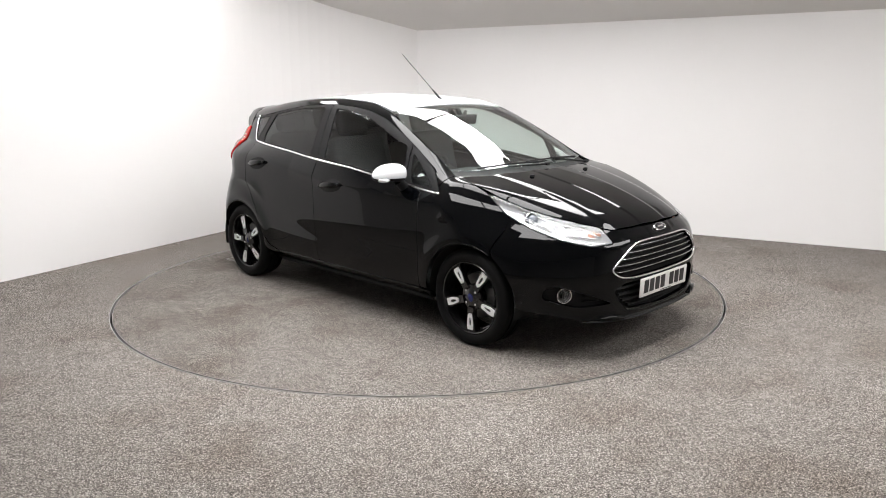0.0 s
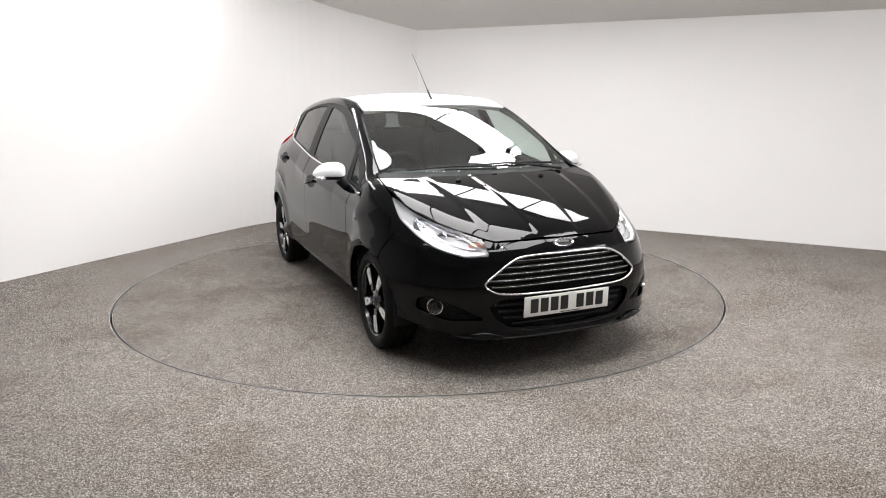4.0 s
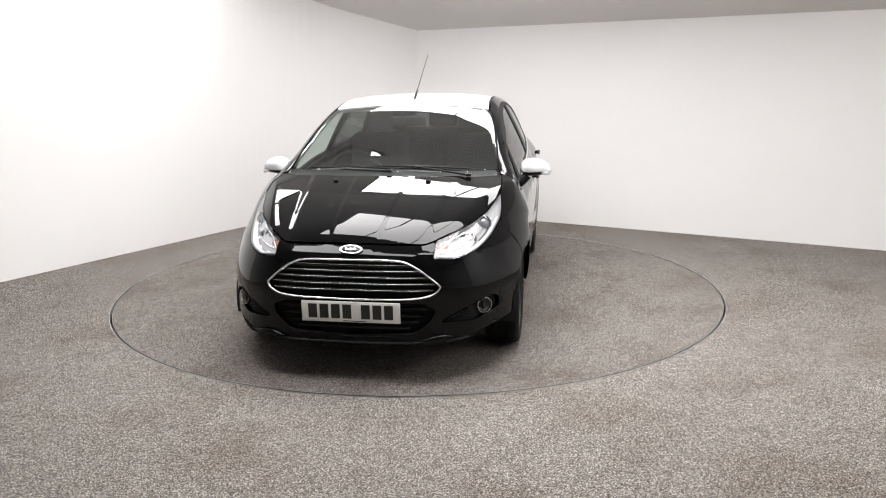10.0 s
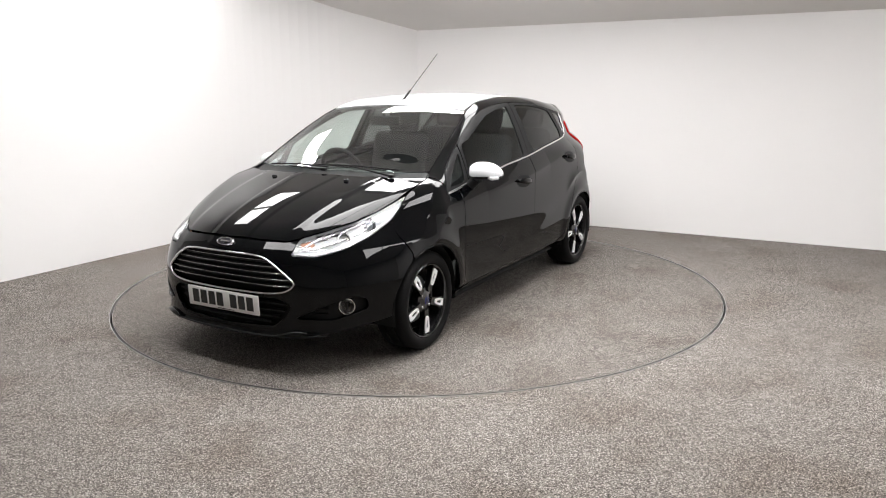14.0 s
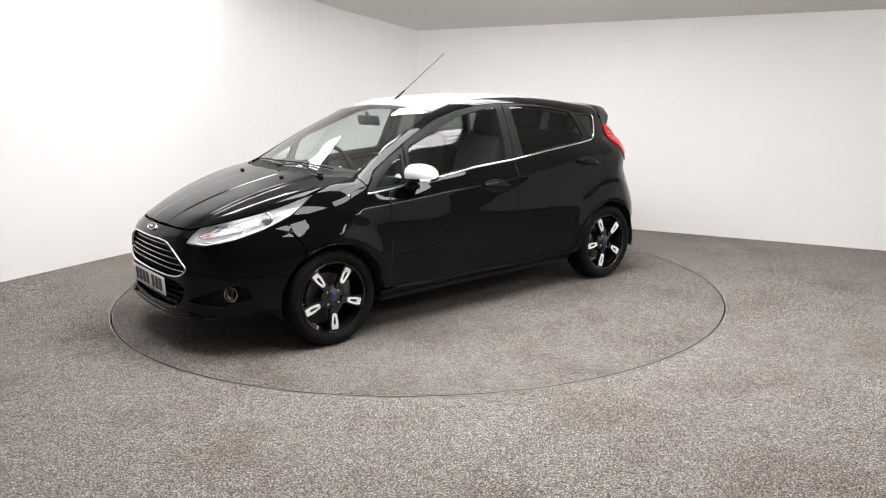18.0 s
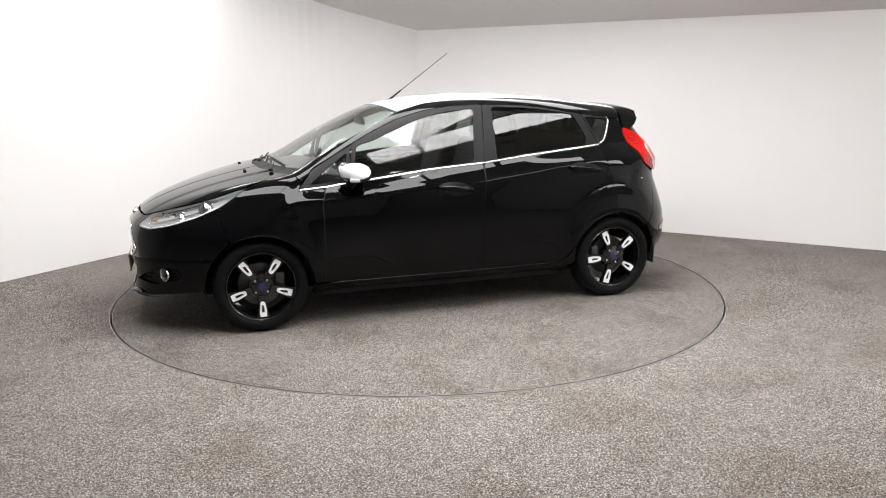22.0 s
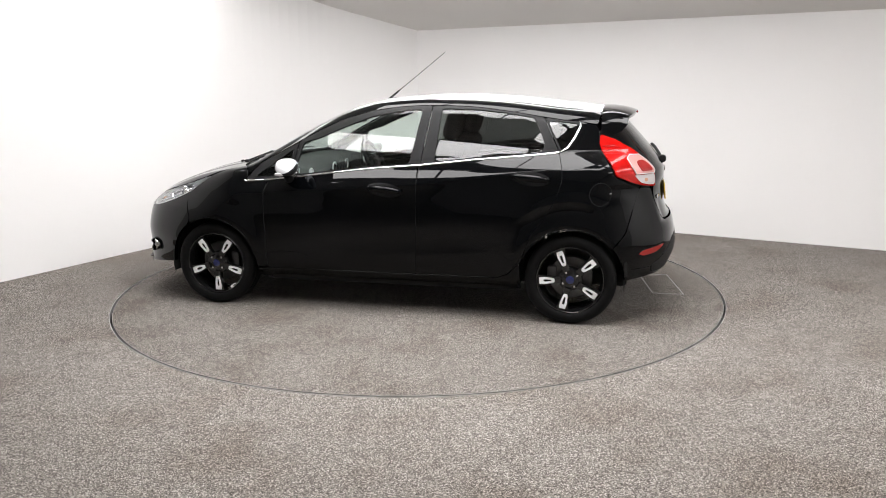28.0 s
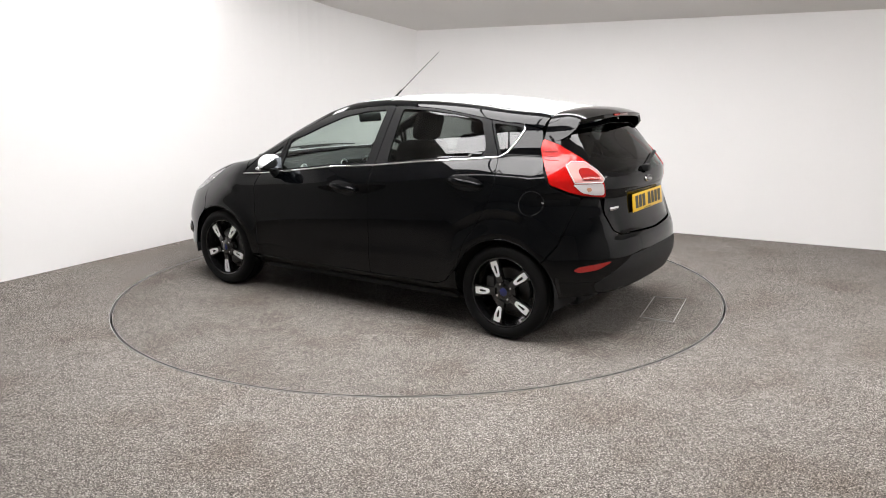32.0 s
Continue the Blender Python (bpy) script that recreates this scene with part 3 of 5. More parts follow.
def door_panels(s):
    door = panel("front_door", "side", sid((0.835, 0.285), (0.838, 0.80), (0.815, 0.893), *BELT[2:5], *B_LINE[2:]), PAINT, car, flip=s, label="gloss black front door", res=0.016, creases=(SHOULDER, SCOOP))
    frame_f = panel("window_frame", "side", sid((0.655, 0.91), (0.62, 1.148), *RAIL[2:7], (-0.302, 1.384), (-0.256, 1.006), *BELT[3:1:-1]), SATIN, door,
                    holes=[sid((0.585, 1.142), (0.60, 1.083), (0.628, 0.932), (0.352, 0.966), (0.128, 0.995), (-0.182, 1.018), (-0.237, 1.36), (-0.064, 1.343), (0.121, 1.309), (0.306, 1.241), (0.474, 1.170))], flip=s, label="satin black window frame")
    panel("window_pane", "side", sid((0.60, 1.16), (0.65, 0.91), (0.35, 0.945), (0.128, 0.977), (-0.20, 1.0), (-0.255, 1.375), (-0.064, 1.36), (0.121, 1.33), (0.306, 1.265), (0.474, 1.19)), SCREEN, door, flip=s, lift=-0.006, depth=0.004, gap=0, label="clear side window")
    back = panel("rear_door", "side", sid(*B_LINE[1:], *SHUT[::-1], *BELT[6:4:-1]), PAINT, car, flip=s, label="gloss black rear door", res=0.016, creases=(SHOULDER, SCOOP))
    panel("window_frame", "side", sid((-0.306, 1.384), *RAIL[7:11], (-1.045, 1.311), (-1.148, 1.094), *BELT[6:4:-1], (-0.258, 1.008)), SATIN, back,
          holes=[sid((-0.371, 1.365), (-0.352, 1.032), (-0.615, 1.063), (-1.044, 1.098), (-1.055, 1.15), (-0.983, 1.305), (-0.806, 1.335), (-0.62, 1.356))], flip=s, label="satin black window frame")
    panel("window_pane", "side", sid((-0.35, 1.376), (-0.33, 1.015), (-0.615, 1.047), (-1.06, 1.085), (-1.075, 1.15), (-1.0, 1.31), (-0.806, 1.345), (-0.62, 1.368)), TINT, back, flip=s, lift=-0.006, depth=0.004, gap=0, label="dark tinted side window")
    panel("quarter_frame", "side", sid((-1.048, 1.309), (-1.152, 1.096), *KINK[1:], RAIL[-1]), SATIN, car,
          holes=[sid((-1.072, 1.288), (-1.166, 1.106), (-1.20, 1.13), (-1.262, 1.25), (-1.25, 1.268))], flip=s, label="satin black quarter window frame")
    panel("quarter_window", "side", sid((-1.06, 1.30), (-1.16, 1.10), (-1.21, 1.13), (-1.27, 1.255), (-1.255, 1.28)), TINT, car, flip=s, lift=-0.005, depth=0.004, gap=0, label="dark tinted quarter window")
    panel("front_quarter_frame", "side", sid((0.985, 0.892), (0.88, 1.006), (0.65, 1.13), (0.628, 1.142), (0.66, 0.91), (0.81, 0.897)), SATIN, car,
          holes=[sid((0.91, 0.914), (0.655, 1.098), (0.70, 0.925))], flip=s, label="satin black corner window frame")
    panel("front_quarter_window", "side", sid((0.935, 0.905), (0.645, 1.115), (0.69, 0.915)), SCREEN, car, flip=s, lift=-0.005, depth=0.004, gap=0, label="clear corner window")
    return door, back


doors = {s: door_panels(s) for s in (1, -1)}
# black strips added in the shut gaps stand in for their shade
for s in (1, -1):
    for line in ([(0.838, 0.30), (0.840, 0.55), (0.840, 0.80), (0.822, 0.878)], B_LINE[1:], SHUT):
        strip("gap_shade", "side", sid(*line), 0.014, 0.002, UNDER, car, flip=s, lift=-0.0055, ends=False)
both(panel, "sill", "side", sid((0.93, 0.20), (0.925, 0.28), (0.83, 0.28), (-0.22, 0.281), (-0.76, 0.283), (-0.85, 0.318), (-0.925, 0.40), (-0.925, 0.20)), PAINT, car, label="gloss black door sill")

# bonnet, wings, roof, glass
BONNET_SIDE = [(1.02, 0.69), (1.2, 0.705), (1.35, 0.69), (1.5, 0.655), (1.63, 0.60), (1.76, 0.515), (1.87, 0.415)]
BONNET_NOSE = [(1.915, 0.36), (1.945, 0.22), (1.962, 0.0)]
BONNET_BACK = [(1.20, 0.0), (1.17, 0.30), (1.10, 0.55)]


def mirror(q):
    return [(x, -y) for x, y in q[::-1]]


half = [*BONNET_BACK, *BONNET_SIDE, *BONNET_NOSE]
bonnet = panel("bonnet", "top", top(*half, *mirror(half[1:-1])), PAINT, car, label="gloss black bonnet with raised creases", res=0.02,
               creases=[top(*[(1.24 + 0.66 * i / 24, k * (y - g * (0.04 + 0.66 * i / 24))) for i in range(25)]) for y, g in ((0.17, 0.06), (0.45, 0.12)) for k in (1, -1)])
SCREEN_HALF = [(1.12, 0.0), (1.09, 0.30), (1.03, 0.50), (0.955, 0.662), (0.8, 0.645), (0.6, 0.618), (0.40, 0.585), (0.292, 0.56), (0.31, 0.40), (0.33, 0.0)]
panel("windscreen", "top", top(*SCREEN_HALF, *mirror(SCREEN_HALF[1:-1])), WINDSCREEN, car, lift=-0.004, depth=0.005, label="clear windscreen")
ROOF_HALF = [(0.325, 0.0), (0.305, 0.40), (0.285, 0.548), (0.1, 0.532), (-0.3, 0.525), (-0.8, 0.515), (-1.2, 0.505), (-1.40, 0.50), (-1.42, 0.3), (-1.43, 0.0)]
panel("roof", "top", top(*ROOF_HALF, *mirror(ROOF_HALF[1:-1])), WHITE, car, label="white painted roof", gap=0.003)
COWL_HALF = [(1.25, 0.0), (1.22, 0.30), (1.15, 0.55), (1.06, 0.68), (0.945, 0.66), (1.01, 0.50), (1.07, 0.30), (1.10, 0.0)]
panel("cowl", "top", top(*COWL_HALF, *mirror(COWL_HALF[1:-1])), DULL, car, lift=-0.016, label="dark plastic scuttle panel")
RAIL_TOP = [(-1.40, 0.505), (-1.2, 0.511), (-0.8, 0.521), (-0.3, 0.531), (0.1, 0.538), (0.286, 0.562), (0.40, 0.591), (0.6, 0.624), (0.8, 0.651), (0.955, 0.668), (1.01, 0.69)]
both(panel, "roof_rail", "wing", [*sid((0.965, 0.925), *RAIL, (-1.262, 1.285), (-1.38, 1.26)), *top(*RAIL_TOP)], PAINT, car, label="gloss black windscreen pillar and roof edge")
FRONT_FLARE = sid(*arch(WB, 120, 62, 0.51, 24))
REAR_FLARE = sid(*arch(-WB, 132, 50, 0.51, 24))
WING_LOW = [(1.42, 0.61)] + arch(WB, 58, 174, n=24)
both(panel, "front_wing", "wing", [*sid((0.84, 0.29), (0.842, 0.80), (0.82, 0.885), (0.985, 0.884), (0.968, 0.922)), *top((1.012, 0.695), (1.2, 0.709), (1.283, 0.7085)), (1.385, 0.720, 0.836), (1.468, 0.730, 0.785), *sid((1.468, 0.715), *WING_LOW, (0.91, 0.285))], PAINT, car, label="gloss black front wing", res=0.018, creases=(FRONT_FLARE,))
both(panel, "rear_quarter", "side", sid((-0.755, 0.289), *SHUT[-2::-1], *KINK, (-1.38, 1.258), (-1.395, 1.20), (-1.392, 1.147), (-1.446, 1.05), (-1.505, 0.945), (-1.60, 0.895), (-1.655, 0.875), (-1.62, 0.76), (-1.575, 0.60), *arch(-WB, 140, 20, n=24), (-0.925, 0.40), (-0.85, 0.322)), PAINT, car, label="gloss black rear quarter panel", res=0.018, creases=(REAR_FLARE,))


# ---- the car: front end ----
def fr(y, z):
    return (float(nose(z)) - 1.05 * y ** 4 - 0.33 * float(ramp((z - 0.45) / 0.35)) * y * y, y, z)


def rr(y, z):
    return (-float(stern(z)) + float(stern_round(z)) * y ** 4 + 0.1 * y * y, y, z)


def flipped(pts):
    return [(x, -y, z) for x, y, z in pts[::-1]]


def whole(pts):
    """A half outline that starts and ends on the centre line, and its mirror image."""
    return [*pts, *flipped(pts[1:-1])]


HL_LOW = [(1.935, 0.405, 0.655), (1.84, 0.50, 0.645), (1.72, 0.592, 0.676), (1.60, 0.672, 0.724), (1.468, 0.730, 0.788)]
HL_TIP = [(1.385, 0.720, 0.838), top((1.285, 0.7065))[0]]
HL_TOP = top((1.35, 0.69), (1.5, 0.655), (1.63, 0.60), (1.76, 0.515), (1.87, 0.415))
GRILLE = [fr(0, 0.657), fr(0.20, 0.655), fr(0.285, 0.646), fr(0.36, 0.603), fr(0.452, 0.526), fr(0.456, 0.510), fr(0.442, 0.490), fr(0.395, 0.466), fr(0.30, 0.456), fr(0, 0.450)]
INTAKE = [fr(0, 0.43), fr(0.36, 0.432), fr(0.435, 0.395), fr(0.40, 0.33), fr(0.33, 0.282), fr(0, 0.262)]
FOG = [fr(0.455, 0.330), fr(0.56, 0.380), fr(0.69, 0.432), fr(0.73, 0.415), fr(0.735, 0.36), fr(0.62, 0.318)]
bumper_half = [*top((1.966, 0.0), (1.949, 0.22), (1.918, 0.362), (1.875, 0.42)), *HL_LOW, *sid((1.468, 0.713), (1.42, 0.61), *arch(WB, 55, 0, n=14)), (1.62, 0.80, 0.285), (1.75, 0.68, 0.262), (1.86, 0.55, 0.24), (1.93, 0.45, 0.226), (2.04, 0.2, 0.215), (2.05, 0.0, 0.212)]
front_bumper = panel("front_bumper", "front", whole(bumper_half), PAINT, car, holes=[whole(GRILLE), whole(INTAKE), FOG, flipped(FOG)], label="gloss black front bumper", res=0.022, depth=0.03)
panel("grille_mesh", "front", whole([(x, y * 1.02, z) for x, y, z in GRILLE]), SATIN, front_bumper, lift=-0.045, depth=-0.03, gap=-0.004, label="dark grille backing")
def trimmed(pts, times=2):
    """A closed outline with its corners cut."""
    p = np.array(pts, float)
    for _ in range(times):
        q = np.roll(p, -1, axis=0)
        f = np.minimum(0.25, 0.018 / np.maximum(np.linalg.norm(q - p, axis=1, keepdims=True), 1e-6))
        p = np.stack([p + (q - p) * f, q - (q - p) * f], 1).reshape(-1, 3)
    return [tuple(v) for v in p]


strip("grille_surround", "front", trimmed(whole(GRILLE)), 0.011, 0.007, CHROME, front_bumper, closed=True, label="chrome grille surround", res=0.02)
for z, y in ((0.628, 0.325), (0.594, 0.375), (0.560, 0.41), (0.526, 0.435), (0.492, 0.425)):
    strip("grille_slat", "front", [fr(-y + 2 * y * i / 12, z) for i in range(13)], 0.010, 0.018, DULL, front_bumper, lift=-0.034, ends=False)
    strip("grille_bar", "front", [fr(-y + 2 * y * i / 12, z + 0.006) for i in range(13)], 0.004, 0.004, CHROME, front_bumper, lift=-0.012, label="thin chrome grille bar", ends=False)
panel("intake_mesh", "front", whole(INTAKE), SATIN, front_bumper, lift=-0.05, depth=-0.035, gap=-0.004, label="dark lower air intake")
for z, y in ((0.395, 0.40), (0.36, 0.38), (0.325, 0.35), (0.292, 0.30)):
    strip("intake_slat", "front", [fr(-y + 2 * y * i / 10, z) for i in range(11)], 0.014, 0.012, DULL, front_bumper, lift=-0.035, ends=False)
strip("intake_lip", "front", [fr(-0.40, 0.335), fr(-0.335, 0.272), fr(-0.20, 0.254), fr(0, 0.25), fr(0.20, 0.254), fr(0.335, 0.272), fr(0.40, 0.335)], 0.007, 0.004, PAINT, front_bumper, label="gloss lip of the lower intake")
for s in (1, -1):
    panel("fog_recess", "front", FOG, SATIN, front_bumper, lift=-0.024, depth=-0.03, gap=-0.003, flip=s, label="dark fog lamp recess")
    for z in (0.405, 0.375, 0.348):
        strip("fog_slat", "front", [fr(y, z) for y in (0.515, 0.55, 0.60)], 0.010, 0.010, SATIN, front_bumper, flip=s, lift=-0.022)
    lamp = new("fog_lamp")
    lamp.parent = car
    tagged(lamp, "round fog lamp in a chrome ring")
    lamp.matrix_basis = pose(1.812, 0.665 * s, 0.383, rz=-90 + 34 * s)
    bm = bmesh.new()
    spin(bm, [(0.043, -0.02), (0.044, 0.0), (0.043, 0.006), (0.040, 0.006), (0.037, -0.004)], 32)
    part("bezel", bm, CHROME, lamp, "chrome ring")
    bm = bmesh.new()
    spin(bm, [(0.0005, -0.03), (0.02, -0.026), (0.036, -0.004)], 32)
    part("reflector", bm, STEEL, lamp)
    bm = bmesh.new()
    box(bm, 0, -0.01, 0, 0.012, 0.014, 0.05, 0.003)
    part("bulb_shield", bm, DULL, lamp)
    bm = bmesh.new()
    spin(bm, [(0.0005, 0.010), (0.02, 0.008), (0.038, 0.002)], 32)
    part("lens", bm, LENS, lamp)
    strip("splitter_blade", "front", [fr(0.36, 0.235), fr(0.44, 0.245), fr(0.52, 0.25)], 0.034, 0.02, PAINT, front_bumper, flip=s, label="small gloss blade on the bumper corner")
strip("front_splitter", "front", [fr(y, 0.222 + 0.03 * y * y) for y in (-0.6, -0.45, -0.25, 0, 0.25, 0.45, 0.6)], 0.010, 0.004, DULL, front_bumper, label="dull black front lip")


# ---- headlamps ----
def disc(parent, name, at, facing, profile, mat, n=28, label=""):
    bm = bmesh.new()
    spin(bm, profile, n)
    q = Vector((0, 1, 0)).rotation_difference(Vector(facing).normalized())
    bmesh.ops.transform(bm, matrix=Matrix.Translation(at) @ q.to_matrix().to_4x4(), verts=bm.verts)
    return part(name, bm, mat, parent, label)


for s in (1, -1):
    outline = [*HL_LOW, *HL_TIP, *HL_TOP]
    lamp = panel("headlamp", "front", outline, LAMP_SHELL, car, lift=-0.036, depth=-0.034, gap=0.003, flip=s, label="clear swept-back headlamp with bright reflectors", res=0.02)
    panel("lens", "front", outline, LENS, lamp, gap=0.003, depth=0.006, flip=s, res=0.02, label="clear lamp cover")
    for name, spot, r, deep in (("projector", (1.56, 0.645, 0.792), 0.034, 0.040), ("high_beam", (1.69, 0.575, 0.740), 0.030, 0.042)):
        q = onto("front", flatten("front", [spot]))[0]
        g = gradient(np.array([q]))[0]
        at = Vector(((q - g * deep) * (1, s, 1)).tolist())
        face = Vector((0.80, 0.45 * s, 0.25))
        if name == "projector":
            disc(lamp, "projector", at, face, [(0.0005, r * 0.9), (r * 0.45, r * 0.82), (r * 0.82, r * 0.55), (r, 0.0), (r, -0.03)], EYEGLASS, label="round projector lens")
            disc(lamp, "projector_ring", at, face, [(r + 0.002, -0.02), (r + 0.003, 0.012), (r + 0.010, 0.020), (r + 0.016, 0.012), (r + 0.018, -0.03)], CHROME, label="chrome ring")
        else:
            disc(lamp, "high_beam", at, face, [(0.0005, -0.012), (r * 0.5, -0.008), (r * 0.9, 0.010), (r + 0.004, 0.016), (r + 0.008, 0.008), (r + 0.009, -0.03)], CHROME, label="bright bowl reflector")
            disc(lamp, "bulb_cap", at, face, [(0.0005, 0.012), (0.008, 0.010), (0.010, -0.01)], SATIN)
    bm = bmesh.new()
    box(bm, 0, 0, 0, 0.03, 0.075, 0.05, 0.01, m=pose(1.845, 0.445 * s, 0.682, rz=35 * s))
    part("indicator", bm, AMBER, lamp, "amber indicator bulb cover")
    strip("light_guide", "front", [(1.92, 0.425, 0.668), (1.84, 0.505, 0.657), (1.72, 0.597, 0.690), (1.60, 0.675, 0.738), (1.47, 0.732, 0.800)], 0.014, 0.008, SILVER, lamp, flip=s, lift=-0.018, label="pale strip along the lower edge")
    strip("brow", "front", [(1.86, 0.425, 0.70), *HL_TOP[3:0:-1]], 0.012, 0.012, CHROME, lamp, flip=s, lift=-0.03, label="chrome upper bezel")
    # added chrome ribs catch the ceiling panels, for the bowls' bright highlights
    for f, w in ((0.22, 0.018), (0.50, 0.008), (0.88, 0.012)):
        lower = resample([*HL_LOW, HL_TIP[0]], 0.05, False)
        line = []
        for g in range(9):
            u = 0.06 + 0.72 * g / 8
            a = np.array(HL_LOW[0]) * (1 - f) + np.array(HL_TOP[4]) * f
            i = u * (len(lower) - 1)
            lo = lower[int(i)] + (lower[min(int(i) + 1, len(lower) - 1)] - lower[int(i)]) * (i - int(i))
            hi_line = resample(HL_TOP[::-1], 0.05, False)
            j = u * (len(hi_line) - 1)
            hi = hi_line[int(j)] + (hi_line[min(int(j) + 1, len(hi_line) - 1)] - hi_line[int(j)]) * (j - int(j))
            line.append(tuple(lo * (1 - f) + hi * f))
        strip("highlight_rib", "front", line, w, 0.014, CHROME, lamp, flip=s, lift=-0.036, label="chrome rib added for the highlights of a curved reflector")
    bm = bmesh.new()
    box(bm, 0, 0, 0, 0.02, 0.16, 0.012, 0.004, m=pose(1.74, 0.52 * s, 0.735, ry=20, rz=50 * s))
    part("bezel_fin", bm, SATIN, lamp, "dark bezel fin")
    bm = bmesh.new()
    box(bm, 0, 0, 0, 0.016, 0.10, 0.03, 0.004, m=pose(1.775, 0.50 * s, 0.705, rz=50 * s))
    part("inner_bezel", bm, CHROME, lamp, "faceted bright bezel")


# ---- plates, badges, writing as bars ----
def number_plate(name, at, facing_back, mat, label):
    root = new(name)
    root.parent = car
    tagged(root, label)
    root.matrix_basis = at
    bm = bmesh.new()
    box(bm, 0, 0, 0, 0.008, 0.52, 0.111, 0.003)
    part("plate", bm, mat, root)
    sign = -1 if facing_back else 1
    for k in range(7):
        bm = bmesh.new()
        box(bm, 0.0046 * sign, -0.2 + k * 0.0605 + (0.037 if k > 3 else 0), 0.003, 0.002, 0.046, 0.076)
        part("character_bar", bm, INK, root, "plain black bar in place of a character", smooth=False)
    bm = bmesh.new()
    box(bm, 0.0046 * sign, 0.02, -0.048, 0.002, 0.12, 0.004)
    part("maker_bar", bm, INK, root, smooth=False)
    return root


number_plate("front_number_plate", pose(2.040, 0, 0.386, ry=3), False, PLATE_W, "white number plate with dark bars")
number_plate("rear_number_plate", pose(-1.825, 0, 0.805, ry=6), True, PLATE_Y, "yellow number plate with dark bars")


def badge(name, at, size):
    b = new(name)
    b.parent = car
    b.matrix_basis = at
    tagged(b, "oval chrome-rimmed badge")
    bm = bmesh.new()
    spin(bm, [(0.0005, 0.004), (0.8, 0.004), (0.86, 0.006), (0.95, 0.006), (1.0, 0.002), (1.0, -0.006)], 40)
    bmesh.ops.scale(bm, vec=(size, 1, size * 0.42), verts=bm.verts)
    part("rim", bm, CHROME, b, "chrome oval")
    bm = bmesh.new()
    spin(bm, [(0.0005, 0.0065), (0.7, 0.0065), (0.78, 0.005)], 40)
    bmesh.ops.scale(bm, vec=(size, 1, size * 0.42), verts=bm.verts)
    part("field", bm, SMOKE, b, "smoked grey oval field")
    bm = bmesh.new()
    box(bm, 0, 0.0072, 0, size * 0.9, 0.001, size * 0.14, 0.0)
    part("script_bar", bm, CHROME, b, smooth=False)
    return b


p0 = onto("front", [(0.0, 0.700)])[0]
n0 = gradient(np.array([p0]))[0]
badge("front_badge", Matrix.Translation(p0 + n0 * 0.004) @ pose(0, 0, 0, rz=-90) @ pose(0, 0, 0, rx=math.degrees(math.asin(n0[2]))), 0.062)

# ---- the car: rear end ----
LAMP_IN = [(-1.76, 0.508, 0.866), (-1.75, 0.528, 0.970), (-1.66, 0.545, 1.06), (-1.60, 0.568, 1.106), (-1.49, 0.603, 1.172), (-1.405, 0.632, 1.205)]
LAMP_OUT = [*sid((-1.392, 1.147), (-1.446, 1.055), (-1.502, 0.952), (-1.60, 0.905), (-1.66, 0.885))]
gate_half = [rr(0, 1.30), rr(0.50, 1.275), (-1.42, 0.60, 1.235), *LAMP_IN[::-1], rr(0.525, 0.78), rr(0.49, 0.675), rr(0.44, 0.648), rr(0, 0.635)]
PANE = [rr(0, 1.272), rr(0.43, 1.255), rr(0.475, 1.22), rr(0.53, 1.05), rr(0.515, 1.015), rr(0.30, 0.995), rr(0, 0.985)]
gate = panel("tailgate", "rear", whole(gate_half), PAINT, car, holes=[whole(PANE)], label="gloss black tailgate", res=0.025)
panel("rear_window", "rear", whole([(x, y * 1.03, z + (0.006 if z > 1.1 else -0.006)) for x, y, z in PANE]), TINT, gate, lift=-0.003, depth=0.004, gap=0, label="dark tinted rear window")
strip("plate_lintel", "rear", [rr(y, 0.885) for y in (-0.33, -0.2, 0, 0.2, 0.33)], 0.03, 0.006, PAINT, gate, lift=-0.003, label="gloss black grab ledge over the plate")
bp = rr(0.0, 0.935)
badge("rear_badge", pose(bp[0] - 0.002, 0, 0.935, rz=90) @ pose(0, 0, 0, rx=2), 0.05)
bm = bmesh.new()
box(bm, 0, 0, 0, 0.004, 0.085, 0.022, 0.001, m=pose(-1.775, 0.43, 0.795, rz=-12))
part("script_bar", bm, CHROME, gate, "small chrome name plate shown as a bar")
back_half = [rr(0, 0.630), rr(0.445, 0.643), rr(0.498, 0.672), rr(0.533, 0.78), (-1.757, 0.545, 0.855), *sid((-1.66, 0.878), (-1.62, 0.76), (-1.578, 0.60), *arch(-WB, 140, 178, n=12)), (-1.60, 0.78, 0.29), (-1.75, 0.6, 0.30), (-1.84, 0.3, 0.312), (-1.85, 0.0, 0.315)]
rear_bumper = panel("rear_bumper", "rear", whole(back_half), PAINT, car, label="gloss black rear bumper", res=0.025)
DIFF = [rr(0, 0.53), rr(0.38, 0.522), rr(0.52, 0.45), rr(0.64, 0.372), rr(0.60, 0.318), rr(0, 0.325)]
panel("diffuser", "rear", whole(DIFF), DULL, rear_bumper, lift=0.004, depth=0.006, label="dull black lower bumper insert")
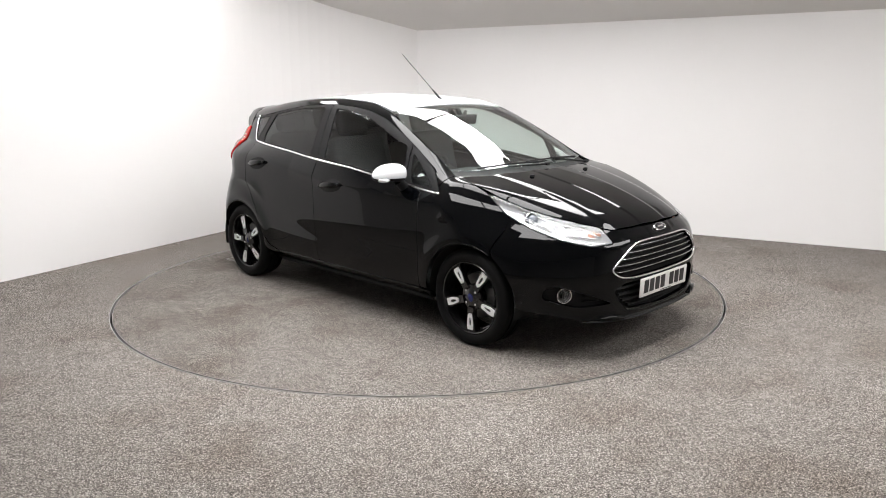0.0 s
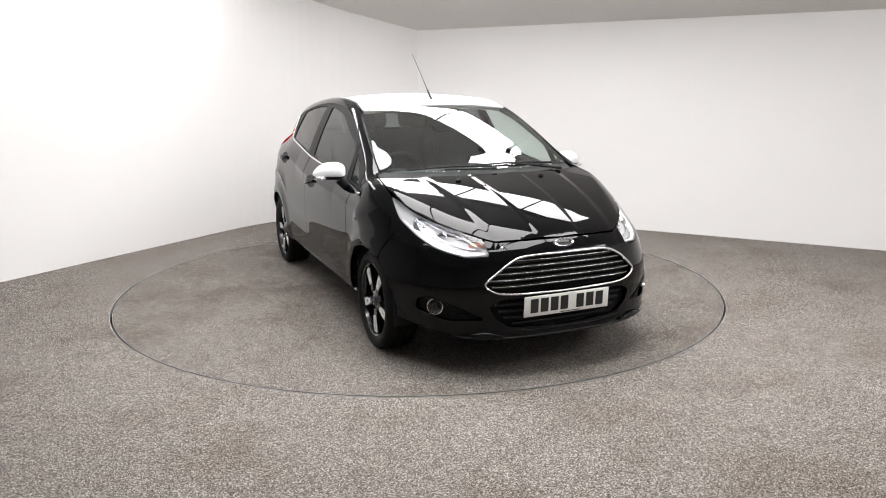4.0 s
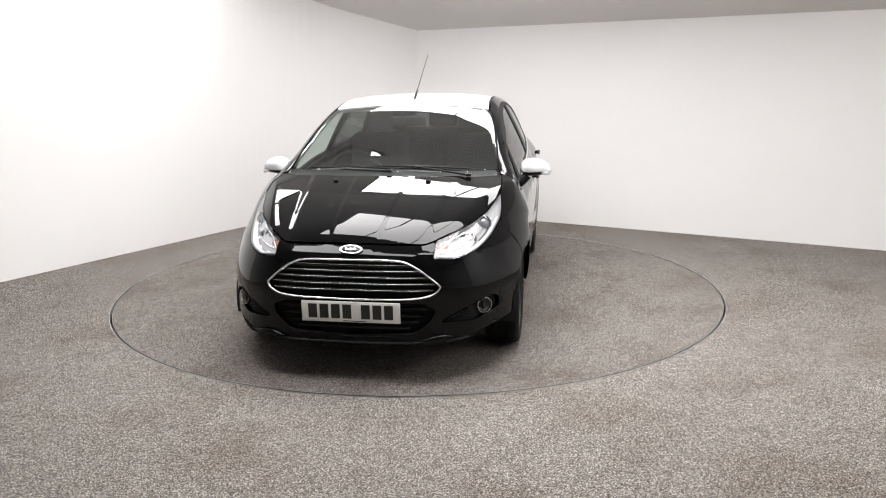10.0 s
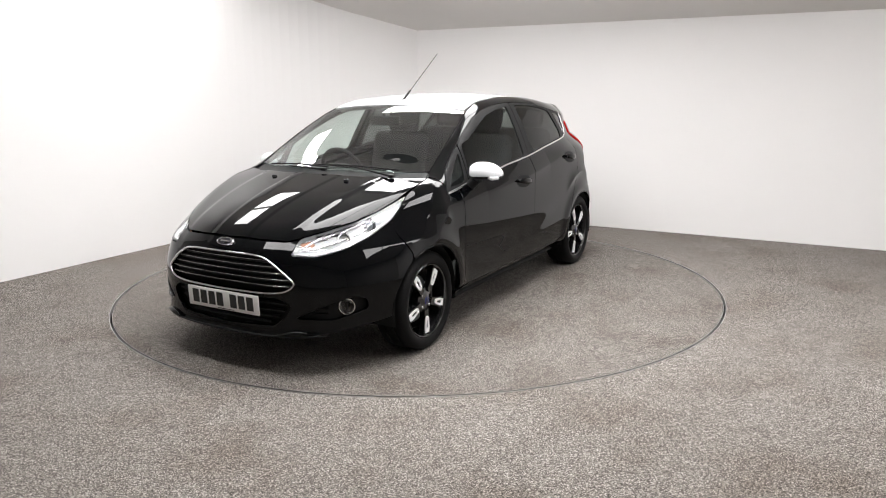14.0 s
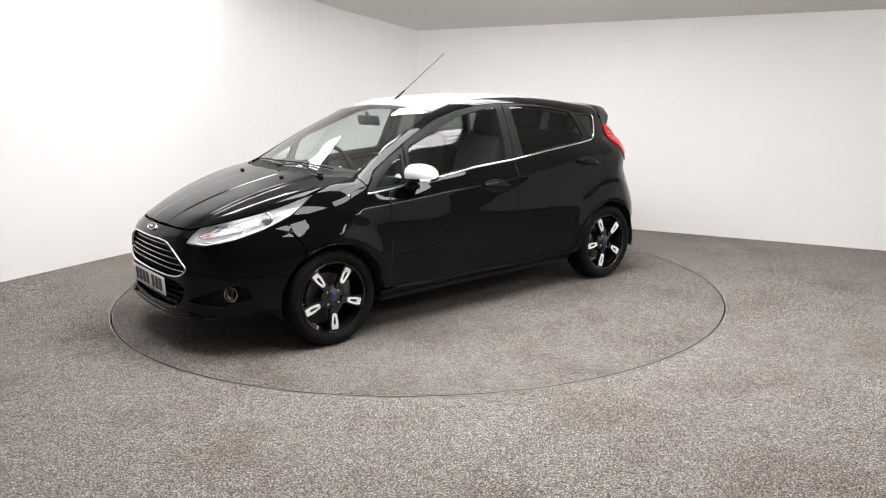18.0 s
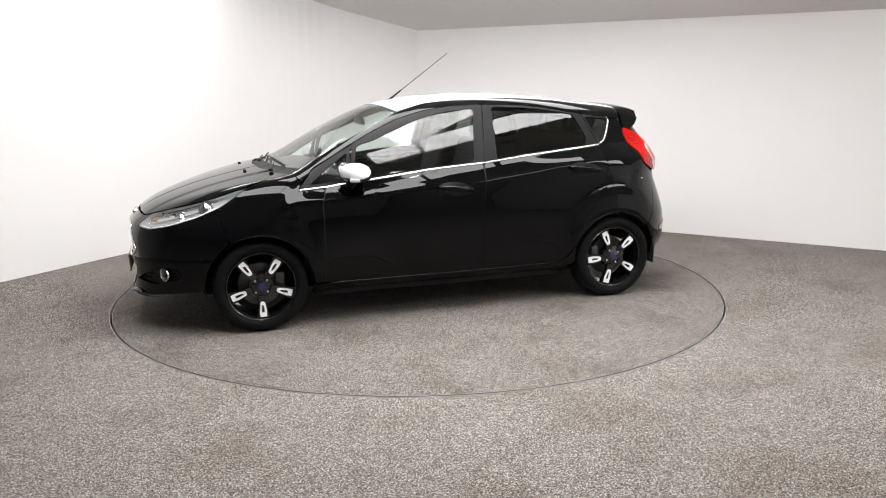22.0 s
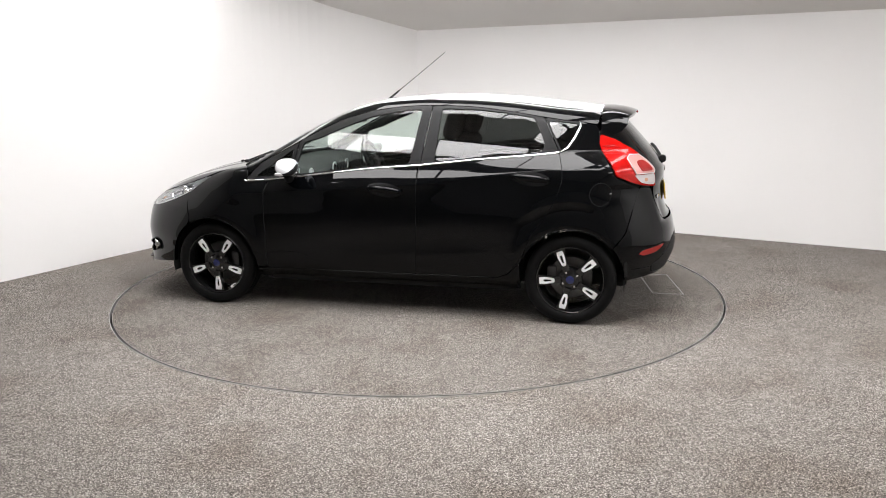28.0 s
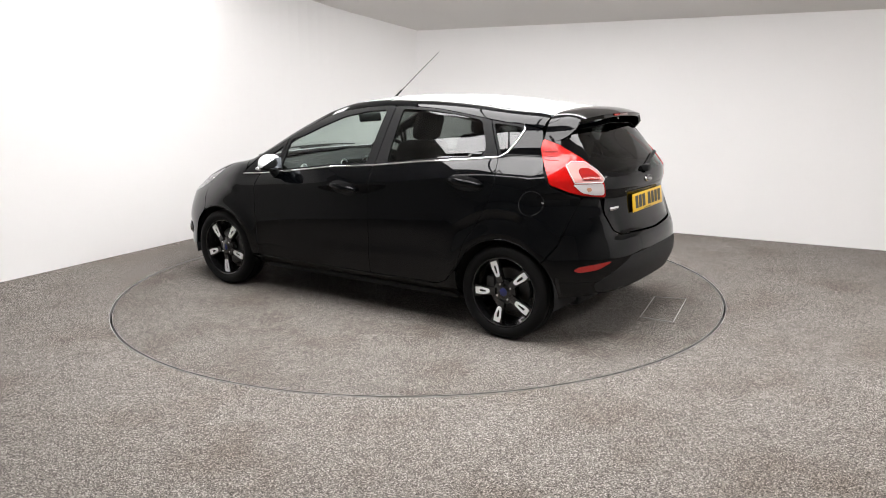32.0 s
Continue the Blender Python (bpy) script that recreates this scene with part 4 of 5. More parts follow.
for s in (1, -1):
    lamp = panel("tail_lamp", "rear", [*LAMP_IN, *LAMP_OUT], RED, car, flip=s, gap=0.003, lift=0.009, label="large red wrap-around tail lamp", res=0.02)
    panel("reverse_lens", "rear", [(-1.611, 0.676, 0.954), (-1.68, 0.615, 0.953), (-1.742, 0.530, 0.954), (-1.748, 0.520, 0.885), (-1.703, 0.577, 0.888), (-1.653, 0.638, 0.904)], CLEAR_TAIL, lamp, flip=s, lift=0.012, depth=0.004, res=0.02, gap=0.001, label="clear reversing and indicator lens")
    BRAKE = [(-1.569, 0.653, 1.048), (-1.584, 0.628, 1.067), (-1.633, 0.574, 1.066), (-1.694, 0.542, 1.023), (-1.734, 0.530, 0.978), (-1.726, 0.540, 0.962), (-1.629, 0.663, 0.964), (-1.601, 0.665, 1.0)]
    heart, hub = np.mean(BRAKE, axis=0), np.array((-1.695, 0.555, 0.985))
    panel("pale_lens", "rear", [tuple(heart + (np.array(v) - heart) * 1.12) for v in BRAKE], PALE_RED, lamp, flip=s, lift=0.0125, depth=0.004, res=0.02, label="pale pink lens panel")
    panel("brake_window", "rear", [tuple(hub + (np.array(v) - hub) * 0.66) for v in BRAKE], DEEP_RED, lamp, flip=s, lift=0.0155, depth=0.004, res=0.02, label="dark red inner lens")
    strip("brake_outline", "rear", [tuple(heart + (np.array(v) - heart) * 1.1) for v in BRAKE], 0.006, 0.003, CLEAR_TAIL, lamp, closed=True, flip=s, lift=0.013, label="pale outline of the inner lens")
    panel("bulb_window", "rear", [(-1.675, 0.62, 0.932), (-1.698, 0.597, 0.932), (-1.699, 0.597, 0.908), (-1.679, 0.616, 0.908)], AMBER, lamp, flip=s, lift=0.014, depth=0.003, res=0.015, gap=0.001, label="amber bulb behind the lens")
    for z in (1.13, 1.105, 1.08):
        strip("lamp_rib", "rear", [(-1.425, 0.665, z), (-1.46, 0.66, z), (-1.51, 0.645, z)], 0.006, 0.003, DEEP_RED, lamp, flip=s, lift=0.009)
    panel("rear_reflector", "rear", [(-1.67, 0.755, 0.465), (-1.70, 0.73, 0.487), (-1.83, 0.565, 0.507), (-1.83, 0.565, 0.495), (-1.78, 0.64, 0.46), (-1.70, 0.73, 0.448)], DEEP_RED, car, flip=s, lift=0.004, depth=0.006, res=0.02, label="dark red bumper reflector")
    panel("side_moulding", "side", sid((-1.575, 0.42), (-1.585, 0.32), (-1.60, 0.32), (-1.595, 0.42)), DULL, rear_bumper, flip=s, lift=0.002, depth=0.004, gap=0, res=0.02)

def spoiler_half(f):
    """Half a cross-section of the roof spoiler, from the middle out and down its side; f: 0 at the roof, 1 at the tip."""
    x = -1.402 - 0.226 * f
    pts = []
    for y in (0.0, 0.12, 0.24, 0.35, 0.43, 0.485):
        a = float(onto("top", [(-1.402, y)])[0][2]) + 0.001
        pts.append((x + 0.22 * f * y * y, y, a + (1.338 - 0.10 * y * y - a) * f + 0.05 * f * (1 - f)))
    edge, low = pts[-1][2], (1.188, 1.188, 1.19, 1.195, 1.205, 1.225, 1.262)[min(6, int(f * 6 + 0.5))]
    side = 0.588 - 0.05 * f
    for drop, y in ((0.008, 0.3), (0.022, 0.62), (0.045, 0.88)):
        z = max(edge - drop, low)
        wide = side + 0.45 * (1.26 - z)
        pts.append((x + 0.22 * f * wide * wide, 0.485 + (wide - 0.485) * y, z))
    for k in (1, 2, 3):
        z = max(edge - 0.045, low) + (low - max(edge - 0.045, low)) * k / 3
        wide = side + 0.45 * (1.26 - z)
        pts.append((x + 0.22 * f * wide * wide, wide, z))
    return pts


bm = bmesh.new()
rows = []
for k in range(7):
    half = spoiler_half(k / 6)
    rows.append([bm.verts.new((x, -y, z)) for x, y, z in half[:0:-1]] + [bm.verts.new(p) for p in half])
for a, b in zip(rows, rows[1:]):
    for j in range(len(a) - 1):
        bm.faces.new((a[j], a[j + 1], b[j + 1], b[j]))
bmesh.ops.remove_doubles(bm, verts=bm.verts, dist=0.0005)
bmesh.ops.recalc_face_normals(bm, faces=bm.faces)
if sum((f.normal.z * f.calc_area() for f in bm.faces)) < 0:
    bmesh.ops.reverse_faces(bm, faces=bm.faces)
bmesh.ops.solidify(bm, geom=list(bm.faces), thickness=0.024)
bmesh.ops.recalc_face_normals(bm, faces=bm.faces)
spoiler = part("roof_spoiler", bm, PAINT, car, "gloss black roof spoiler with side fins over the rear window", angle=40)
bm = bmesh.new()
box(bm, -1.626, 0, 1.327, 0.008, 0.22, 0.014, 0.003)
part("high_brake_light", bm, DEEP_RED, spoiler, "dark red high brake light")
bm = bmesh.new()
tube(bm, [(-1.80, 0.02, 1.0), (-1.795, -0.05, 1.02), (-1.765, -0.22, 1.06), (-1.745, -0.32, 1.075)], 0.011, 8)
box(bm, -1.81, 0.01, 1.0, 0.05, 0.07, 0.05, 0.015)
part("rear_wiper", bm, SATIN, gate, "black rear wiper")

# ---- wheels ----
TYRE_R = 0.292


def wheel(x, s, turn):
    w = new("wheel")
    w.parent = car
    tagged(w, "black five-spoke alloy wheel with silver inserts and a road tyre")
    w.matrix_basis = pose(x, 0.732 * s, HUB_Z, rz=0 if s > 0 else 180)
    R = TYRE_R
    bm = bmesh.new()
    spin(bm, [(0.212, 0.070), (0.219, 0.088), (0.230, 0.097), (0.248, 0.103), (0.264, 0.101), (0.279, 0.092), (R - 0.003, 0.080), (R, 0.060), (R - 0.001, 0.034), (R - 0.007, 0.032), (R - 0.007, 0.026), (R, 0.024), (R, -0.024), (R - 0.007, -0.026), (R - 0.007, -0.032), (R, -0.034), (R, -0.06), (0.283, -0.086), (0.25, -0.10), (0.217, -0.088)], 72)
    part("tyre", bm, RUBBER, w, "black road tyre")
    bm = bmesh.new()
    spin(bm, [(0.216, 0.074), (0.219, 0.088), (0.215, 0.092), (0.209, 0.088), (0.203, 0.066), (0.195, 0.02), (0.195, -0.08)], 64)
    part("rim", bm, RIM, w, "gloss black rim")
    bm = bmesh.new()
    spin(bm, [(0.0005, 0.0), (0.135, 0.0), (0.140, -0.006), (0.140, -0.02)], 48)
    part("brake_disc", bm, STEEL, w, "grey brake disc")
    bm = bmesh.new()
    box(bm, -0.12 if x > 0 else 0.12, 0.01, 0.02, 0.06, 0.05, 0.11, 0.012)
    part("brake_caliper", bm, STEEL, w)
    bm = bmesh.new()
    spin(bm, [(0.0005, 0.083), (0.028, 0.083), (0.034, 0.080), (0.055, 0.072), (0.074, 0.066), (0.078, 0.05), (0.078, 0.02)], 40)
    part("hub", bm, RIM, w, "gloss black wheel centre")
    bm = bmesh.new()
    spin(bm, [(0.0005, 0.086), (0.022, 0.0855), (0.026, 0.083)], 28)
    part("centre_cap", bm, BLUE, w, "dark blue centre cap")
    for k in range(4):
        a = radians(45 + 90 * k + turn)
        bm = bmesh.new()
        spin(bm, [(0.0005, 0.078), (0.007, 0.077), (0.009, 0.073), (0.009, 0.055)], 10)
        bmesh.ops.translate(bm, vec=(0.052 * math.cos(a), 0, 0.052 * math.sin(a)), verts=bm.verts)
        part("wheel_bolt", bm, CHROME, w, "bright wheel bolt")

    def arm(name, plan, y0, y1, mat, a, inset_r=None, label=""):
        bm = bmesh.new()
        lo = [bm.verts.new((r, y0, t)) for r, t in plan]
        hi = [bm.verts.new((r, y1 - 0.03 * max(0, r - 0.1), t)) for r, t in plan]
        n = len(plan)
        bm.faces.new(lo)
        if inset_r:
            mid = [bm.verts.new((inset_r[0] + (r - inset_r[0]) * inset_r[1], y1 - 0.03 * max(0, r - 0.1), t * inset_r[2])) for r, t in plan]
            dp = [bm.verts.new((v.co.x, v.co.y - 0.010, v.co.z)) for v in mid]
            for i in range(n):
                j = (i + 1) % n
                bm.faces.new((hi[i], hi[j], mid[j], mid[i]))
                bm.faces.new((mid[i], mid[j], dp[j], dp[i]))
        else:
            bm.faces.new(hi[::-1])
        for i in range(n):
            j = (i + 1) % n
            bm.faces.new((lo[j], lo[i], hi[i], hi[j]))
        bmesh.ops.recalc_face_normals(bm, faces=bm.faces)
        bmesh.ops.rotate(bm, verts=bm.verts, cent=(0, 0, 0), matrix=Matrix.Rotation(-a, 3, "Y"))
        return part(name, bm, mat, w, label, smooth=False)

    for k in range(5):
        a = radians(turn + 72 * k)
        arm("spoke", [(0.06, -0.022), (0.105, -0.022), (0.16, -0.030), (0.205, -0.038), (0.205, 0.038), (0.16, 0.030), (0.105, 0.022), (0.06, 0.022)], 0.045, 0.079, RIM, a, label="gloss black spoke")
        arm("spoke_insert", [(0.098, -0.009), (0.108, -0.015), (0.160, -0.023), (0.196, -0.020), (0.196, 0.020), (0.160, 0.023), (0.108, 0.015), (0.098, 0.009)], 0.07, 0.085, SILVER, a, (0.140, 0.52, 0.36), "silver spoke insert with a dark slot")


wheel(WB, 1, -91)
wheel(-WB, 1, -76)
wheel(WB, -1, -90)
wheel(-WB, -1, -70)

# ---- outside fittings ----
for s in (1, -1):
    strip("belt_moulding", "side", sid(*BELT), 0.013, 0.004, CHROME, car, flip=s, label="chrome strip below the side windows", ends=False)
    strip("kink_moulding", "side", sid(*KINK), 0.013, 0.005, CHROME, car, flip=s, label="chrome strip curving up behind the quarter window")
    for (hx, hz, ang, d) in ((-0.03, 0.848, 4, 0), (-0.985, 0.938, 7, 1)):
        ell = [(hx + 0.122 * math.cos(2 * math.pi * k / 24), hz + 0.045 * math.sin(2 * math.pi * k / 24) + 0.09 * (0.122 * math.cos(2 * math.pi * k / 24))) for k in range(24)]
        dish = panel("handle_dish", "side", sid(*ell), SATIN, doors[s][d], flip=s, lift=0.0015, depth=0.004, gap=0, corner=0, res=0.02, label="gloss black handle recess")
        spans = (0.112, 0.106, 0.09, 0.06, 0.02, -0.02, -0.06, -0.09, -0.106, -0.112)
        P = onto("side", [(hx + dx, hz + 0.004 + 0.10 * dx) for dx in spans])
        bm = bmesh.new()
        rings = []
        for p, dx in zip(P, spans):
            f = math.sqrt(max(0.02, 1 - (dx / 0.113) ** 2))
            rings.append([bm.verts.new((p[0], (p[1] + 0.030 * f + 0.011 * math.cos(a)) * s, p[2] + (0.006 + 0.016 * f) * math.sin(a))) for a in [2 * math.pi * k / 14 for k in range(14)]])
        for u, v in zip(rings, rings[1:]):
            for k in range(14):
                bm.faces.new((u[k], u[(k + 1) % 14], v[(k + 1) % 14], v[k]))
        bm.faces.new(rings[0])
        bm.faces.new(rings[-1])
        bmesh.ops.recalc_face_normals(bm, faces=bm.faces)
        part("door_handle", bm, PAINT, doors[s][d], "gloss black pull handle")
        for q in (P[1], P[-2]):
            bm = bmesh.new()
            box(bm, q[0], (q[1] + 0.008) * s, q[2], 0.03, 0.03, 0.022, 0.006)
            part("handle_mount", bm, PAINT, doors[s][d])

    # door mirror: white cap, black foot, indicator, glass
    m = new("door_mirror")
    m.parent = car
    tagged(m, "door mirror with a white cap on a black foot")
    prof = [(0.795, 0.030, 0.030, 0.985), (0.81, 0.062, 0.048, 0.985), (0.84, 0.082, 0.058, 0.986), (0.88, 0.086, 0.058, 0.987), (0.92, 0.080, 0.052, 0.984), (0.955, 0.062, 0.040, 0.976), (0.978, 0.036, 0.024, 0.968), (0.988, 0.010, 0.008, 0.963)]

    def mirror_body(lo, hi, grow, n=28):
        bm = bmesh.new()
        rings = []
        for y, rx, rz, cz in prof:
            sweep = 0.64 - 0.35 * max(0, y - 0.85)
            ringv = []
            for k in range(n + 1):
                a = lo + (hi - lo) * k / n
                c, si = math.cos(a), math.sin(a)
                ringv.append(bm.verts.new((sweep + grow * rx * math.copysign(abs(c) ** 0.8, c) * (1.08 if c > 0 else 0.82), y * s, cz + grow * rz * math.copysign(abs(si) ** 0.85, si))))
            rings.append(ringv)
        for a, b in zip(rings, rings[1:]):
            for k in range(n):
                bm.faces.new((a[k], a[k + 1], b[k + 1], b[k]))
        bm.faces.new(rings[0])
        bm.faces.new(rings[-1][::-1])
        bmesh.ops.recalc_face_normals(bm, faces=bm.faces)
        return bm

    part("cap", mirror_body(radians(-24), radians(152), 1.0), WHITE, m, "white painted cap", angle=60)
    part("shell", mirror_body(0, 2 * math.pi, 0.965), SATIN, m, "black lower shell", angle=60)
    bm = bmesh.new()
    box(bm, 0, 0, 0, 0.062, 0.080, 0.020, 0.007, m=pose(0.650, 0.937 * s, 0.953, rz=-20 * s, rx=-10 * s))
    part("indicator", bm, LAMP_SHELL, m, "clear side indicator strip")
    bm = bmesh.new()
    tube(bm, [(0.66, 0.77 * s, 0.885), (0.66, 0.80 * s, 0.90), (0.655, 0.835 * s, 0.935)], 0.036, 12, 0.03)
    part("foot", bm, SATIN, m, "black mirror foot")
    # the glass is coloured dark in place of a dark reflection
    bm = bmesh.new()
    box(bm, 0, 0, 0, 0.004, 0.12, 0.075, 0.002, m=pose(0.568, 0.880 * s, 0.985, rz=6 * s))
    part("mirror_glass", bm, EYEGLASS, m, "mirror glass coloured dark for its dark reflection")
    strip("arch_lip", "side", sid(*arch(WB, 58, 172, ARCH - 0.004)), 0.006, 0.002, PAINT, car, flip=s)
    strip("arch_lip", "side", sid(*arch(-WB, 140, 22, ARCH - 0.004)), 0.006, 0.002, PAINT, car, flip=s)
    strip("sill_edge", "side", sid((0.82, 0.283), (0.3, 0.284), (-0.3, 0.285), (-0.74, 0.289)), 0.006, 0.004, PAINT, car, flip=s)

flap = [(-1.417 + 0.066 * math.cos(2 * math.pi * k / 28), 0.845 + 0.070 * math.sin(2 * math.pi * k / 28)) for k in range(28)]
strip("fuel_flap", "side", sid(*flap), 0.0035, 0.0012, UNDER, car, closed=True, label="round fuel flap outline on the rear quarter")
P = onto("side", [(-1.478, 0.848)])[0]
bm = bmesh.new()
box(bm, P[0], P[1] + 0.001, P[2], 0.016, 0.006, 0.010, 0.0015)
part("flap_catch", bm, CHROME, car, "small bright catch of the fuel flap")
for y, z in ((-0.55, 0.43), (-0.2, 0.47), (0.2, 0.47), (0.55, 0.43)):
    q = onto("rear", flatten("rear", [rr(y, z)]))[0]
    disc(rear_bumper, "parking_sensor", tuple(q), tuple(gradient(np.array([q]))[0]), [(0.0005, 0.005), (0.008, 0.0045), (0.0105, 0.002), (0.011, -0.004)], SATIN, 16, "round black parking sensor")
bm = bmesh.new()
ab, at_ = Vector((0.209, 0, 1.398)), Vector((-0.252, 0.03, 1.745))
tube(bm, [ab, ab.lerp(at_, 0.5), at_], 0.0028, 8, 0.002)
mast = part("aerial", bm, SATIN, car, "thin roof aerial raked backwards")
bm = bmesh.new()
tube(bm, [ab, ab.lerp(at_, 0.09), ab.lerp(at_, 0.23)], 0.010, 10, 0.006)
tube(bm, [ab - Vector((0, 0, 0.012)), ab + Vector((-0.01, 0, 0.012))], 0.024, 14, 0.012)
part("aerial_base", bm, SATIN, mast, "black aerial foot")


def wiper(name, foot, elbow, tip_a, tip_b):
    bm = bmesh.new()
    tube(bm, [foot, elbow], 0.007, 8, 0.005)
    tube(bm, [tip_a, Vector(tip_a).lerp(Vector(tip_b), 0.5) + Vector((0, 0, 0.008)), tip_b], 0.006, 8, 0.0045)
    box(bm, *foot, 0.03, 0.036, 0.02, 0.007)
    part(name, bm, SATIN, car, "black windscreen wiper")


def on_screen(x, y, h=0.014):
    q = onto("top", [(x, y)])[0]
    return (q[0], q[1], q[2] + h)


wiper("wiper", on_screen(1.12, 0.50), on_screen(1.08, 0.16), on_screen(1.03, 0.50), on_screen(1.09, -0.10))
wiper("wiper", on_screen(1.15, 0.02), on_screen(1.10, -0.30), on_screen(1.11, 0.02), on_screen(1.03, -0.52))
for y in (-0.28, 0.28):
    bm = bmesh.new()
    q = on_screen(1.27, y, 0.004)
    box(bm, *q, 0.022, 0.03, 0.016, 0.006)
    part("washer_jet", bm, SATIN, bonnet, "black washer jet")

# ---- under the skin ----
for s in (1, -1):
    for cx in (WB, -WB):
        bm = bmesh.new()
        n = 26
        prev = None
        for k in range(n + 1):
            a = radians(-12 + 204 * k / n)
            r = ARCH + 0.005
            cur = [bm.verts.new((cx + r * math.cos(a), y * s, HUB_Z + r * math.sin(a))) for y in (0.50, 0.815)]
            if prev:
                bm.faces.new((prev[0], prev[1], cur[1], cur[0]))
            prev = cur
        part("wheel_arch_liner", bm, UNDER, car, "black wheel arch liner")
bm = bmesh.new()
box(bm, 0.0, 0, 0.24, 3.2, 1.0, 0.12, 0.03)
box(bm, 0.0, 0, 0.24, 1.75, 1.50, 0.12, 0.03)
box(bm, 1.70, 0, 0.345, 0.30, 1.10, 0.22, 0.05)
box(bm, -1.66, 0, 0.40, 0.24, 1.10, 0.18, 0.05)
part("floor_pan", bm, UNDER, car, "black underbody", smooth=False)
bm = bmesh.new()
box(bm, 1.27, 0, 0.58, 0.70, 1.0, 0.46, 0.03)
part("engine_block", bm, UNDER, car, smooth=False)
inner_half = [(0.84, 0.30), (0.84, 0.86), (0.50, 0.90), (-0.24, 0.975), (-0.99, 1.04), (-1.14, 1.05), (-1.30, 1.0), (-1.45, 0.90), (-1.40, 0.68), (-1.20, 0.66), (-0.99, 0.60), (-0.90, 0.42), (-0.88, 0.30)]
for s in (1, -1):
    panel("door_card", "side", sid(*inner_half), DULL, car, flip=s, lift=-0.055, depth=0.01, gap=0, label="dark inner door trim")
    panel("inner_pillar", "side", sid((-1.30, 1.02), (-1.20, 1.10), (-1.285, 1.25), (-1.27, 1.29), (-1.36, 1.26), (-1.42, 1.10)), DULL, car, flip=s, lift=-0.02, depth=0.01, gap=0)
    strip("inner_rail", "wing", sid(*[(x, z + 0.012) for x, z in RAIL]), 0.07, 0.01, DULL, car, flip=s, lift=-0.03, label="dark inner roof edge")
    strip("belt_seal", "side", sid(*[(x, z - 0.012) for x, z in BELT[1:]]), 0.045, 0.01, DULL, car, flip=s, lift=-0.03)
lining = [(x - 0.02 if x > 0 else x + 0.04, y * 0.97) for x, y in ROOF_HALF]
for s in (1, -1):
    panel("boot_trim", "rear", [(-1.76, 0.50, 0.80), (-1.75, 0.52, 0.968), (-1.66, 0.56, 1.06), (-1.52, 0.59, 1.14), (-1.405, 0.62, 1.23), (-1.37, 0.68, 1.16), *LAMP_OUT[1:3], (-1.60, 0.72, 0.86)], DULL, car, flip=s, lift=-0.03, depth=0.01, gap=-0.01, label="dark boot side trim")
panel("headlining", "top", top(*lining, *mirror(lining[1:-1])), HEADLINER, car, lift=-0.03, depth=0.01, label="pale headlining")

# ---- interior ----
bm = bmesh.new()
sec = [(1.02, 0.70), (1.04, 0.94), (0.95, 0.965), (0.80, 0.97), (0.66, 0.945), (0.60, 0.90), (0.60, 0.80), (0.70, 0.70)]
cols = []
for i in range(13):
    y = -0.70 + 1.4 * i / 12
    hump = 0.025 * math.exp(-((y + 0.37) / 0.16) ** 2) + 0.012 * math.exp(-(y / 0.2) ** 2)
    cols.append([bm.verts.new((x - (0.10 * y * y if x > 0.9 else 0), y, z + (hump if z > 0.85 else 0))) for x, z in sec])
for a, b in zip(cols, cols[1:]):
    for j in range(len(sec)):
        bm.faces.new((a[j], a[(j + 1) % len(sec)], b[(j + 1) % len(sec)], b[j]))
bm.faces.new(cols[0])
bm.faces.new(cols[-1][::-1])
bmesh.ops.recalc_face_normals(bm, faces=bm.faces)
dash = part("dashboard", bm, DULL, car, "dark grained dashboard", angle=45)
bm = bmesh.new()
box(bm, 0.60, 0.0, 0.86, 0.03, 0.30, 0.16, 0.02)
part("centre_stack", bm, SATIN, dash, "dark centre console face")
for y in (-0.58, 0.58, -0.13, 0.13):
    bm = bmesh.new()
    spin(bm, [(0.036, 0.0), (0.040, 0.006), (0.034, 0.008), (0.030, -0.004), (0.0005, -0.008)], 20)
    bmesh.ops.transform(bm, matrix=pose(0.594, y, 0.915, rz=90), verts=bm.verts)
    part("air_vent", bm, SILVER, dash, "round silver-rimmed air vent")
bm = bmesh.new()
c = Vector((0.43, -0.37, 0.905))
tilt = Matrix.Rotation(radians(-66), 3, "Y")
pts = [c + tilt @ Vector((0.18 * math.cos(a), 0.18 * math.sin(a), 0)) for a in [2 * math.pi * k / 32 for k in range(33)]]
tube(bm, pts, 0.015, 8)
steer = part("steering_wheel", bm, SATIN, car, "black steering wheel")
bm = bmesh.new()
box(bm, 0, 0, 0.0, 0.12, 0.13, 0.04, 0.015, m=Matrix.Translation(c) @ tilt.to_4x4())
for a in (0, 90, 180):
    box(bm, 0.10, 0, 0, 0.14, 0.035, 0.014, 0.004, m=Matrix.Translation(c) @ tilt.to_4x4() @ pose(0, 0, 0, rz=a + 90))
part("boss", bm, SATIN, steer)


